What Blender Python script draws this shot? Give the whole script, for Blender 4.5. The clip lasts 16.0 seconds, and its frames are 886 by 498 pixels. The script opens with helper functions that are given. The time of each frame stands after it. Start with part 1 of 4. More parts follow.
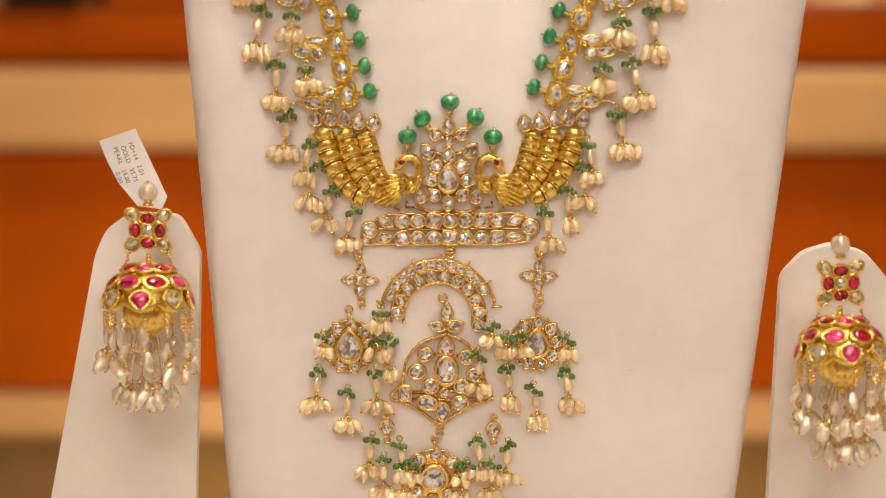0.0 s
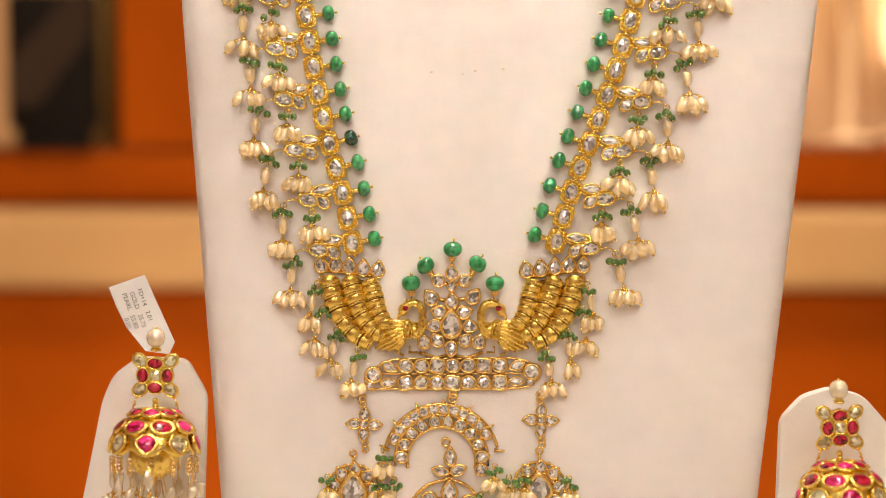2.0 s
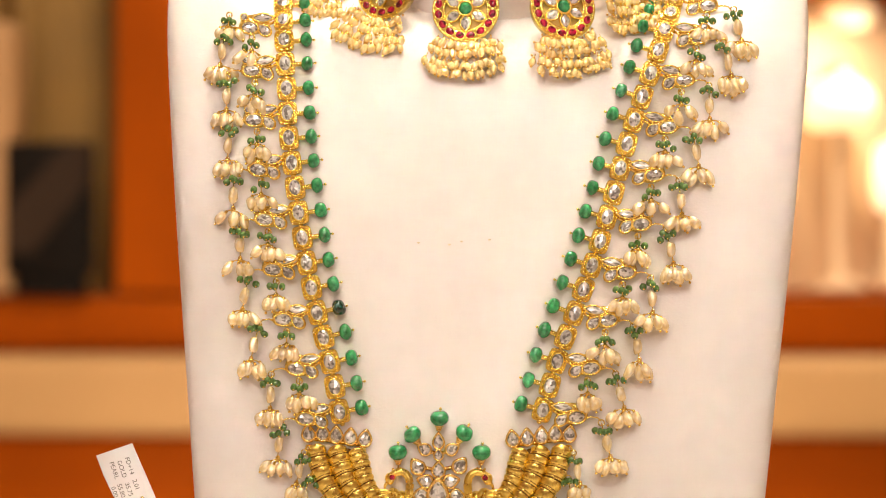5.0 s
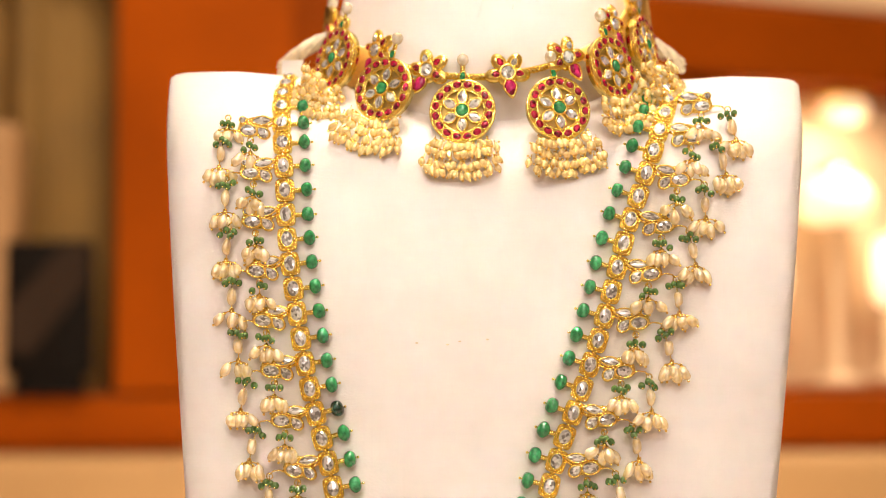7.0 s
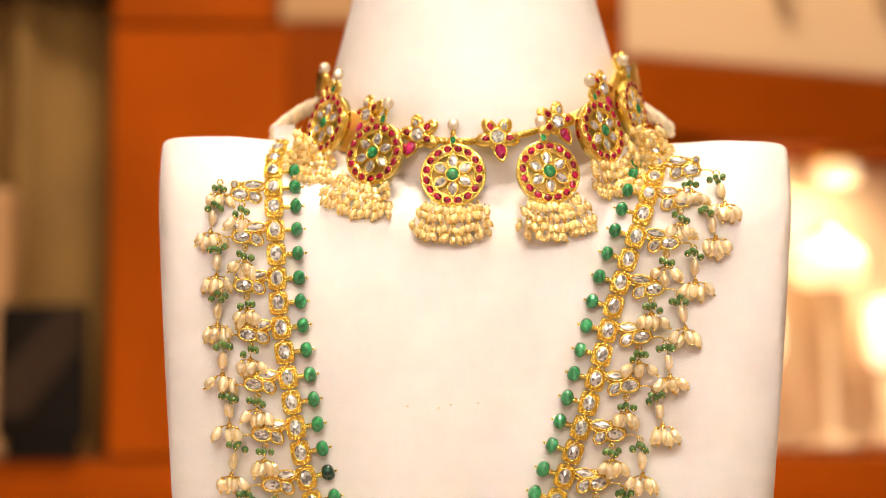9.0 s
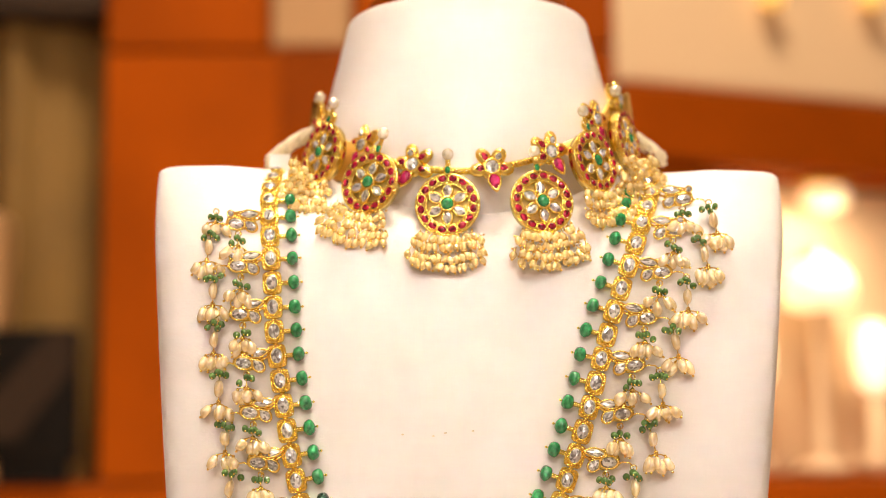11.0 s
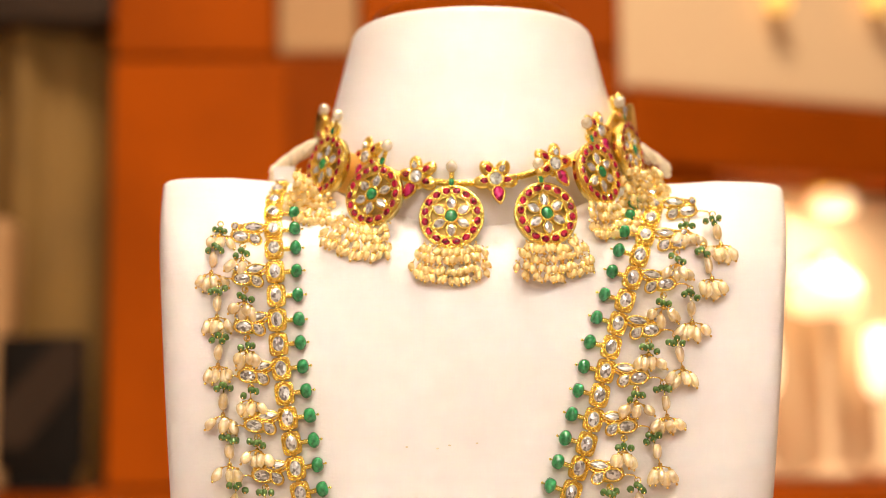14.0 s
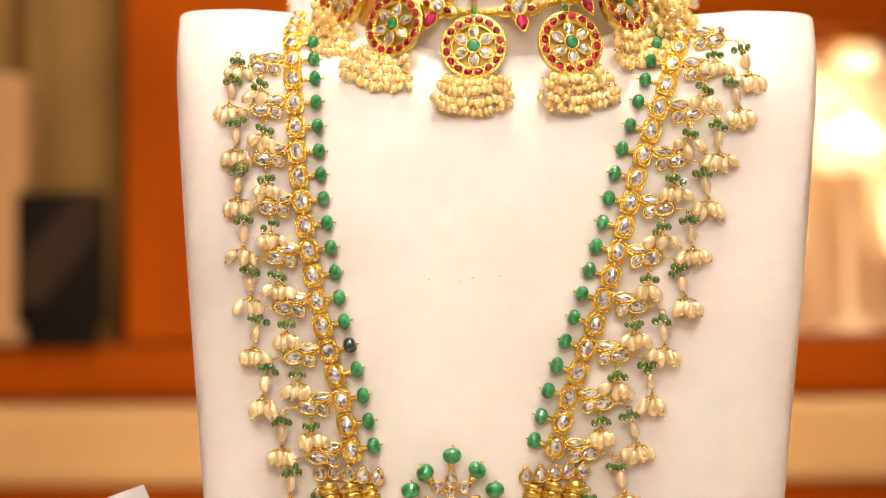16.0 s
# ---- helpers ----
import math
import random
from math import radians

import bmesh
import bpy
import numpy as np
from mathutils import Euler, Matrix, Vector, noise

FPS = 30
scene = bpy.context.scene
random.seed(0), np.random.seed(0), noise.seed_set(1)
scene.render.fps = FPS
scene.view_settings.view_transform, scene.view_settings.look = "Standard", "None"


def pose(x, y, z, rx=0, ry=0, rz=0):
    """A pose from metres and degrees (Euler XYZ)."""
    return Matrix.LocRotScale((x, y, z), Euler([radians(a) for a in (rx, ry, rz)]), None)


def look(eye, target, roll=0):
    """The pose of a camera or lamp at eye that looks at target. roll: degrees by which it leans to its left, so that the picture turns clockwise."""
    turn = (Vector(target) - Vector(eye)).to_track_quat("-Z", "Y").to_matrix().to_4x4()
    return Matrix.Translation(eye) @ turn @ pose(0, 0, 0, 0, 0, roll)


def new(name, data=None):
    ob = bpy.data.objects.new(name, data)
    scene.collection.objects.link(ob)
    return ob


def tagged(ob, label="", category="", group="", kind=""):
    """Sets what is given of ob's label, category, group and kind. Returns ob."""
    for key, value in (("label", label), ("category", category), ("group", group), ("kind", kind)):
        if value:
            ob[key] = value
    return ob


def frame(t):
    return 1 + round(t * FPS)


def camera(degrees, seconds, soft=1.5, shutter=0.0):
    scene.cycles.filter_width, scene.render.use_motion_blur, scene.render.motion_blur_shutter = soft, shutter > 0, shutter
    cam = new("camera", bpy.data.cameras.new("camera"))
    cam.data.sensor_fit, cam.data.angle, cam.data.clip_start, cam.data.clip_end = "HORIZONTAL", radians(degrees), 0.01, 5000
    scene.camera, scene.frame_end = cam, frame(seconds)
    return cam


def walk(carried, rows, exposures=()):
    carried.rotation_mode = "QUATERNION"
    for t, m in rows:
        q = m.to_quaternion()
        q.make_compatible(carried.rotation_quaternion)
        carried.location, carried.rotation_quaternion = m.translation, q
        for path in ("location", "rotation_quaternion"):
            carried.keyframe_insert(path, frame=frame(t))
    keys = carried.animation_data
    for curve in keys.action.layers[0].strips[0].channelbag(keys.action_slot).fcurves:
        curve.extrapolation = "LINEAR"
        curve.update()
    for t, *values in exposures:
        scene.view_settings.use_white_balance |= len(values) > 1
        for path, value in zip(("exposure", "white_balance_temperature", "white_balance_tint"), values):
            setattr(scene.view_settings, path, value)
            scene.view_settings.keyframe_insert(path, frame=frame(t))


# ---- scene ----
cam = camera(31.9, 16.0, soft=0.7)
cam.data.dof.use_dof, cam.data.dof.focus_distance, cam.data.dof.aperture_fstop = True, 0.507, 5.0
PATH = [
    (0, (0.01383, -0.04524, 0.24026), (0.00961, 1.92772, -0.08748), 0.09),
    (0.5, (0.01512, -0.04743, 0.24109), (0.00538, 1.93137, -0.04921), -0.02),
    (1, (0.01302, -0.04861, 0.24288), (0.0138, 1.93513, -0.01162), -0.01),
    (1.5, (0.0127, -0.0508, 0.24424), (0.00945, 1.93818, 0.03465), -0.00),
    (2, (0.01613, -0.05292, 0.24487), (-0.00133, 1.94091, 0.08885), 0.03),
    (2.5, (0.01691, -0.05454, 0.24684), (0.0025, 1.94166, 0.12449), 0.08),
    (3, (0.01392, -0.05442, 0.25011), (0.02313, 1.94307, 0.15034), 0.16),
    (3.5, (0.01794, -0.05432, 0.25323), (0.01135, 1.9439, 0.16912), 0.26),
    (4, (0.01951, -0.05575, 0.25351), (0.00701, 1.94363, 0.20526), 0.22),
    (4.5, (0.02006, -0.05609, 0.25559), (0.00414, 1.94375, 0.23519), 0.20),
    (5, (0.01956, -0.05697, 0.25719), (0.0053, 1.94294, 0.27064), 0.07),
    (7.5, (0.02101, -0.0592, 0.26019), (0.00401, 1.93523, 0.40827), -0.36),
    (8, (0.02217, -0.06094, 0.26271), (0.0015, 1.93252, 0.42292), -0.39),
    (8.5, (0.02179, -0.05962, 0.25821), (0.01431, 1.93049, 0.45674), -0.49),
    (9, (0.02169, -0.06004, 0.25891), (0.0145, 1.92822, 0.47516), -0.39),
    (9.5, (0.02101, -0.06122, 0.25909), (0.01783, 1.92479, 0.4952), -0.47),
    (10, (0.02003, -0.06267, 0.25997), (0.02104, 1.92253, 0.50278), -0.54),
    (12.5, (0.02047, -0.06463, 0.26307), (0.03256, 1.92098, 0.50222), -0.27),
    (13, (0.02095, -0.06473, 0.26419), (0.0269, 1.92127, 0.50035), -0.34),
    (13.5, (0.02145, -0.06549, 0.26468), (0.02295, 1.92027, 0.50292), -0.48),
    (14, (0.02165, -0.06509, 0.26446), (0.01687, 1.91974, 0.51025), -0.49),
    (14.5, (0.01968, -0.0645, 0.26189), (0.01333, 1.92128, 0.49986), -0.42),
    (15, (0.01938, -0.06063, 0.25683), (0.00736, 1.9306, 0.44345), -0.49),
    (15.5, (0.02106, -0.0566, 0.25312), (-0.00191, 1.93863, 0.38913), -0.69),
    (16, (0.01956, -0.05584, 0.25212), (-0.00811, 1.94234, 0.33298), -0.56),
]
walk(cam, [(t, look(eye, target, roll)) for t, eye, target, roll in PATH],
     [(0, -0.39), (2, -0.25), (4, -0.13), (8, -0.14), (14.5, -0.14), (16, -0.13)])

# ---- light: a warm, brightly lit shop ----
world = bpy.data.worlds.new("shop_air")
scene.world = world
world.use_nodes = True
world.node_tree.nodes["Background"].inputs[0].default_value = (1.0, 0.86, 0.70, 1)
world.node_tree.nodes["Background"].inputs[1].default_value = 0.35


def area(name, eye, target, size, watts, colour, spread=180):
    data = bpy.data.lights.new(name, "AREA")
    data.shape, data.size, data.energy, data.color, data.spread = "DISK", size, watts, colour, radians(spread)
    ob = new(name, data)
    ob.matrix_world = look(eye, target)
    return ob


WARM = (1.0, 0.83, 0.62)
SPOT = (1.0, 0.85, 0.715)
FILL = (1.0, 0.93, 0.87)
for sx, sy, watts in ((-0.60, -0.80, 0.125), (0.65, -0.70, 0.11), (0.05, -1.20, 0.11), (-0.95, -1.20, 0.10), (0.95, -1.25, 0.09), (0.20, -0.45, 0.065)):
    area("ceiling_spot", (sx, sy, 1.78), (0.03, 0.45, 0.30), 0.09, watts, SPOT, 20)
# unseen fill behind the viewer, added to brighten the bust and stones
area("shop_front_light", (-0.9, -2.4, 1.3), (0.0, 0.4, 0.25), 0.40, 8.0, FILL)
area("shop_front_light", (1.0, -2.3, 1.0), (0.0, 0.4, 0.25), 0.36, 5.0, FILL)
# unseen fill added on the south wall, so gold has brightness to reflect
area("ceiling_panel", (0.0, -1.9, 1.84), (0.0, -2.3, 0.0), 1.0, 43.0, (1.0, 0.935, 0.87))
# made-up fill from above that brightens the wall unit
area("wall_washer", (0.1, 0.35, 1.80), (0.1, 1.2, 0.50), 0.4, 29.0, WARM)
area("niche_downlight", (0.376, 1.262, 0.455), (0.330, 1.345, 0.25), 0.03, 0.40, WARM)
# hidden fill added below counter height to brighten the foot of the wall
area("counter_strip", (0.0, 0.72, -0.16), (0.0, 1.2, 0.08), 0.34, 3.0, WARM)


# ---- materials ----
def material(name, colour, rough=0.5, metal=0.0, vary=0.0, scale=60.0, bump=0.0, bump_scale=400.0, second=None, stretch=1.0, **inputs):
    mat = bpy.data.materials.new(name)
    mat.use_nodes = True
    n, l = mat.node_tree.nodes, mat.node_tree.links
    b = n["Principled BSDF"]
    b.inputs["Base Color"].default_value = (*colour, 1)
    b.inputs["Roughness"].default_value, b.inputs["Metallic"].default_value = rough, metal
    for k, v in inputs.items():
        b.inputs[k.replace("_", " ")].default_value = v
    geo = n.new("ShaderNodeTexCoord")
    if vary > 0 or second:
        tex = n.new("ShaderNodeTexNoise")
        tex.inputs["Scale"].default_value, tex.inputs["Detail"].default_value = scale, 6
        ramp = n.new("ShaderNodeValToRGB")
        lo = second or tuple(max(0, c * (1 - vary)) for c in colour)
        hi = colour if second else tuple(min(1, c * (1 + vary * 0.6)) for c in colour)
        ramp.color_ramp.elements[0].position, ramp.color_ramp.elements[1].position = 0.32, 0.68
        ramp.color_ramp.elements[0].color, ramp.color_ramp.elements[1].color = (*lo, 1), (*hi, 1)
        info = n.new("ShaderNodeObjectInfo")
        add = n.new("ShaderNodeVectorMath")
        add.operation = "ADD"
        l.new(geo.outputs["Object"], add.inputs[0])
        l.new(info.outputs["Random"], add.inputs[1])
        l.new(add.outputs[0], tex.inputs["Vector"])
        l.new(tex.outputs["Fac"], ramp.inputs["Fac"])
        l.new(ramp.outputs["Color"], b.inputs["Base Color"])
        rr = n.new("ShaderNodeMapRange")
        rr.inputs["To Min"].default_value, rr.inputs["To Max"].default_value = max(0.02, rough * 0.75), min(1, rough * 1.3)
        l.new(tex.outputs["Fac"], rr.inputs["Value"])
        l.new(rr.outputs["Result"], b.inputs["Roughness"])
    if bump > 0:
        t2 = n.new("ShaderNodeTexNoise")
        t2.inputs["Scale"].default_value, t2.inputs["Detail"].default_value = bump_scale, 4
        grain = n.new("ShaderNodeVectorMath")
        grain.operation = "MULTIPLY"
        grain.inputs[1].default_value = (1, 1, stretch)
        l.new(geo.outputs["Object"], grain.inputs[0])
        l.new(grain.outputs[0], t2.inputs["Vector"])
        bp = n.new("ShaderNodeBump")
        bp.inputs["Strength"].default_value, bp.inputs["Distance"].default_value = bump, 0.0006
        l.new(t2.outputs["Fac"], bp.inputs["Height"])
        l.new(bp.outputs["Normal"], b.inputs["Normal"])
    return mat


LEATHER = material("cream_leatherette", (0.81, 0.768, 0.728), 0.42, vary=0.05, scale=22, bump=0.12, bump_scale=900, stretch=1.7)
STAND_CLOTH = material("cream_suede", (0.80, 0.76, 0.70), 0.7, vary=0.05, scale=40, bump=0.15, bump_scale=1400)
GOLD = material("yellow_gold", (1.0, 0.73, 0.21), 0.18, 1.0, vary=0.12, scale=900, bump=0.25, bump_scale=2200)
ROSE_GOLD = material("reddish_gold", (1.0, 0.68, 0.24), 0.24, 1.0, vary=0.15, scale=900, bump=0.2, bump_scale=2200)
ANTIQUE = material("antique_gold", (0.97, 0.70, 0.17), 0.27, 1.0, vary=0.12, scale=500, bump=0.14, bump_scale=900)
# oxidised gold; also colours in the shade between the tail's ribs and plumes
OXIDE_SHADE = material("oxidised_shade_gold", (0.16, 0.075, 0.012), 0.45, 0.9, vary=0.2, scale=900)
SATIN = material("satin_gold", (1.0, 0.70, 0.22), 0.55, 1.0, vary=0.1, scale=900)
BRIGHT = material("polished_gold", (1.0, 0.75, 0.20), 0.19, 1.0, vary=0.08, scale=900, bump=0.15, bump_scale=1500)
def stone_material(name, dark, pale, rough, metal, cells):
    """A faceted stone: flat darker and paler cells put the foil's glints into the colour."""
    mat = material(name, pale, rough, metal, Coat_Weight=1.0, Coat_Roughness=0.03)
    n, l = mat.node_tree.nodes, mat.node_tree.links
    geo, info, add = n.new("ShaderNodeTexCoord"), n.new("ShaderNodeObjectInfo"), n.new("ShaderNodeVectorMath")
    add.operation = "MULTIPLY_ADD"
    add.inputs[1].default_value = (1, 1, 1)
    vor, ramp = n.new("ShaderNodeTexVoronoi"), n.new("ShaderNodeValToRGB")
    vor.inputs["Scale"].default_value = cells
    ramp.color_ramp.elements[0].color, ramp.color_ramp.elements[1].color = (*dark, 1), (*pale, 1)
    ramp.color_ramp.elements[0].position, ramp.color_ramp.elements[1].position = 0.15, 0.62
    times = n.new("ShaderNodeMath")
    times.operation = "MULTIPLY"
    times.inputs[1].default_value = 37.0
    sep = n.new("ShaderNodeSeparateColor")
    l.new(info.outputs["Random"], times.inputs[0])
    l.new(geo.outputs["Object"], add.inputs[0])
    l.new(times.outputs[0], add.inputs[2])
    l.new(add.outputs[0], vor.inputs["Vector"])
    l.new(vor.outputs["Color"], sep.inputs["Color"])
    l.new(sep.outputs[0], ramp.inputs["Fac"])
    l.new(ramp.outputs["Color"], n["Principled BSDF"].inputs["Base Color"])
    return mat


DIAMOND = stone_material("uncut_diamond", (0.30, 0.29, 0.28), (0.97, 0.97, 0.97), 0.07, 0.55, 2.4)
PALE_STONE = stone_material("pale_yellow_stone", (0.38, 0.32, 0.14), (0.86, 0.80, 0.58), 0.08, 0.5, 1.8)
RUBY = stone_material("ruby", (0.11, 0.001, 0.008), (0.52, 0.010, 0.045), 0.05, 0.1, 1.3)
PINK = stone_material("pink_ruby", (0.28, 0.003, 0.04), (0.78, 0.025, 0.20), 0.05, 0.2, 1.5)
EMERALD = material("emerald", (0.04, 0.45, 0.14), 0.05, 0.0, scale=1.6, second=(0.012, 0.17, 0.055), Transmission_Weight=0.12, Coat_Weight=1.0, Coat_Roughness=0.04)
GREEN_GLASS = material("small_green_bead", (0.16, 0.30, 0.08), 0.12, 0.0, scale=1.4, second=(0.05, 0.13, 0.03), Coat_Weight=0.8, Coat_Roughness=0.06)
EMERALD_DARK = material("dark_emerald", (0.006, 0.05, 0.03), 0.12, 0.0, vary=0.5, scale=1.6, Coat_Weight=0.8)
PEARL = material("rice_pearl", (0.99, 0.89, 0.66), 0.17, 0.42, scale=1.2, second=(0.96, 0.72, 0.32), bump=0.25, bump_scale=3.0, Coat_Weight=1.0, Coat_Roughness=0.03)
PEARL_WHITE = material("baroque_pearl", (0.95, 0.90, 0.78), 0.16, 0.42, scale=1.4, second=(0.80, 0.68, 0.45), bump=0.3, bump_scale=2.5, Coat_Weight=1.0, Coat_Roughness=0.06)
SEED = material("seed_pearl", (0.99, 0.84, 0.45), 0.18, 0.42, scale=1.2, second=(0.96, 0.70, 0.25), Coat_Weight=0.9, Coat_Roughness=0.07)
CARD = material("white_card", (0.86, 0.85, 0.84), 0.6, vary=0.03, scale=30)
INK = material("grey_ink", (0.10, 0.09, 0.09), 0.7)
THREAD = material("cotton_thread", (0.78, 0.66, 0.46), 0.9, vary=0.2, scale=600, bump=0.4, bump_scale=1500)
MAROON = material("maroon_thread", (0.22, 0.015, 0.02), 0.9, vary=0.3, scale=600)
WOOD = material("orange_wood", (0.37, 0.066, 0.0005), 0.55, Specular_IOR_Level=0.06, vary=0.25, scale=5, bump=0.1, bump_scale=40)
WOOD_DARK = material("brown_wood", (0.31, 0.055, 0.0006), 0.55, Specular_IOR_Level=0.06, vary=0.3, scale=6)
LEDGE = material("pale_ledge", (0.62, 0.35, 0.135), 0.5, vary=0.08, scale=6)
CREAM = material("cream_paint", (0.80, 0.56, 0.33), 0.6, vary=0.05, scale=5)
TAN = material("tan_panel", (0.52, 0.28, 0.115), 0.6, vary=0.08, scale=5)
CURTAIN = material("brown_curtain", (0.26, 0.14, 0.032), 0.8, vary=0.25, scale=9)
BLACK = material("black_screen", (0.010, 0.007, 0.005), 0.5, Specular_IOR_Level=0.1, vary=0.2, scale=10)
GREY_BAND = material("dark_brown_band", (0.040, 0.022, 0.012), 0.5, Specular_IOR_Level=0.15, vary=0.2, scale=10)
PLASTER = material("warm_plaster", (0.66, 0.50, 0.36), 0.8, vary=0.06, scale=3, bump=0.1, bump_scale=60)
COUNTER = material("counter_top", (0.70, 0.62, 0.52), 0.3, vary=0.08, scale=8)
FLOOR = material("floor_stone", (0.48, 0.38, 0.28), 0.35, vary=0.12, scale=4)


def glowing(name, colour, strength):
    mat = bpy.data.materials.new(name)
    mat.use_nodes = True
    b = mat.node_tree.nodes["Principled BSDF"]
    b.inputs["Base Color"].default_value = (*colour, 1)
    b.inputs["Emission Color"].default_value, b.inputs["Emission Strength"].default_value = (*colour, 1), strength
    return mat


LAMP_GLOW = glowing("lamp_glass", (1.0, 0.80, 0.48), 1.05)
LAMP_GOLD = glowing("yellow_bulb", (1.0, 0.62, 0.16), 0.65)
CONE_GLOW = glowing("cone_glow", (1.0, 0.84, 0.54), 1.5)

# ---- building helpers ----
WORLD_OF = {}


def link_mesh(bm, name, mat, smooth=True):
    mesh = bpy.data.meshes.new(name)
    bm.normal_update()
    for f in bm.faces:
        f.smooth = smooth
    bm.to_mesh(mesh)
    bm.free()
    if mat:
        mesh.materials.append(mat)
    return mesh


def thing(name, place, label, category, group="", kind=""):
    ob = new(name)
    ob.empty_display_size = 0.01
    ob.matrix_world = WORLD_OF[ob.name] = Matrix.Translation(place)
    return tagged(ob, label, category, group, kind)


def put(name, mesh, m, parent=None, label="", mat=None):
    """A mesh at the world pose m, under a parent if one is given."""
    ob = new(name, mesh)
    WORLD_OF[ob.name] = m
    if parent:
        ob.parent = parent
        ob.matrix_basis = WORLD_OF[parent.name].inverted() @ m
    else:
        ob.matrix_basis = m
    if label:
        ob["label"] = label
    return ob


def part(name, bm, mat, parent, label="", smooth=True):
    """A bmesh in world places as one part of a thing."""
    return put(name, link_mesh(bm, name, mat, smooth), Matrix(), parent, label)


def block(bm, lo, hi, bevel=0.0):
    made = bmesh.ops.create_cube(bm, size=1)["verts"]
    for v in made:
        v.co = Vector([lo[i] + (v.co[i] + 0.5) * (hi[i] - lo[i]) for i in range(3)])
    if bevel:
        bmesh.ops.bevel(bm, geom=[e for e in bm.edges if all(v in made for v in e.verts)], offset=bevel, segments=3, affect="EDGES", profile=0.5)
    return bm


def structure(name, lo, hi, mat, label, bevel=0.0, category=""):
    ob = new(name, link_mesh(block(bmesh.new(), lo, hi, bevel), name, mat, False))
    return tagged(ob, label, category or name.split("_")[0], kind="structure")


def loft(bm, rings, cap=True):
    loops = [[bm.verts.new(p) for p in ring] for ring in rings]
    n = len(loops[0])
    for a, b in zip(loops, loops[1:]):
        for i in range(n):
            bm.faces.new((a[i], a[(i + 1) % n], b[(i + 1) % n], b[i]))
    if cap:
        bm.faces.new(loops[0][::-1])
        bm.faces.new(loops[-1])
    return bm


# ---- the room ----
structure("floor", (-3, -3, -0.95), (3, 2.2, -0.90), FLOOR, "polished beige stone shop floor", category="floor")
structure("ceiling", (-3, -3, 1.90), (3, 2.2, 1.95), PLASTER, "warm white plaster ceiling with lights", category="ceiling")
# unseen walls added round the counter; their pale colour fills the gold's reflections
structure("wall_south", (-3, -3.1, -0.9), (3, -3, 1.9), PLASTER, "unseen cream wall, pale to brighten reflections in the gold", category="wall")
structure("wall_east", (3, -3, -0.9), (3.1, 2.2, 1.9), CREAM, "unseen cream wall, added to brighten the gold from the side", category="wall")
structure("wall_west", (-3.1, -3, -0.9), (-3, 2.2, 1.9), CREAM, "unseen cream wall, added to brighten the gold from the side", category="wall")
# the wall unit behind the counter: wood, a pale ledge, a lit niche
Y = 1.20
structure("wall_north", (-3, Y + 0.90, -0.9), (3, Y + 0.96, 1.9), PLASTER, "cream wall behind the wooden wall unit", category="wall")
structure("panel_lower", (-1.4, Y, -0.9), (1.4, Y + 0.19, -0.125), CURTAIN, "brown wooden lower cabinet front", 0.004, "cabinet")
structure("trim_lower", (-1.4, Y - 0.015, -0.122), (1.4, Y + 0.19, -0.088), LEDGE, "thin pale wooden ledge", 0.005, "ledge")
structure("panel_middle", (-1.4, Y, -0.085), (1.4, Y + 0.19, 0.113), WOOD, "orange-brown polished wooden panel", 0.004, "panel")
structure("trim_ledge", (-1.4, Y - 0.03, 0.116), (1.4, Y + 0.19, 0.180), LEDGE, "broad pale wooden ledge across the wall unit", 0.012, "ledge")
structure("panel_rail", (-1.4, Y, 0.183), (1.4, Y + 0.70, 0.226), WOOD, "orange wooden rail above the ledge", 0.003, "panel")
structure("panel_left", (-0.256, Y, 0.229), (0.168, Y + 0.19, 0.583), WOOD, "orange-brown wooden post and panel", 0.003, "panel")
structure("panel_pale", (-0.118, Y, 0.586), (-0.052, Y + 0.19, 0.76), TAN, "pale tan panel above the wooden cupboard", 0.004, "panel")
structure("panel_top", (-0.049, Y, 0.586), (0.168, Y + 0.19, 0.76), WOOD, "orange-brown panel above the wooden cupboard", 0.004, "panel")
structure("panel_head", (-0.256, Y, 0.586), (-0.121, Y + 0.19, 0.76), WOOD, "orange-brown wooden head panel", 0.004, "panel")
structure("panel_cornice", (-1.4, Y - 0.02, 0.763), (0.168, Y + 0.19, 0.85), WOOD_DARK, "brown wooden cornice of the wall unit", 0.004, "panel")
structure("panel_cupboard", (-0.110, Y - 0.006, 0.229), (0.165, Y - 0.003, 0.583), WOOD_DARK, "reddish brown wooden cupboard door", 0.001, "panel")

# the lit niche turns away from the rest of the wall unit
NICHE = Matrix.Translation((0.171, Y, 0)) @ Matrix.Rotation(radians(22), 4, "Z")


def niche_block(name, lo, hi, mat, label, bevel=0.0, category="panel"):
    bm = block(bmesh.new(), lo, hi, bevel)
    bm.transform(NICHE)
    return tagged(new(name, link_mesh(bm, name, mat, False)), label, category, kind="structure")


niche_block("panel_lintel", (0.0, -0.01, 0.490), (1.3, 0.19, 0.553), WOOD_DARK, "brown wooden lintel above the lit niche", 0.006)
niche_block("panel_upper", (0.0, 0.0, 0.556), (1.3, 0.19, 0.80), CREAM, "cream panel above the lintel", 0.004)
niche_block("niche_post", (0.0, 0.0, 0.229), (0.090, 0.19, 0.487), WOOD, "orange wooden post beside the niche", 0.003)
niche_block("niche_back", (0.093, 0.06, 0.229), (1.3, 0.19, 0.487), CREAM, "cream back wall of the lit niche")

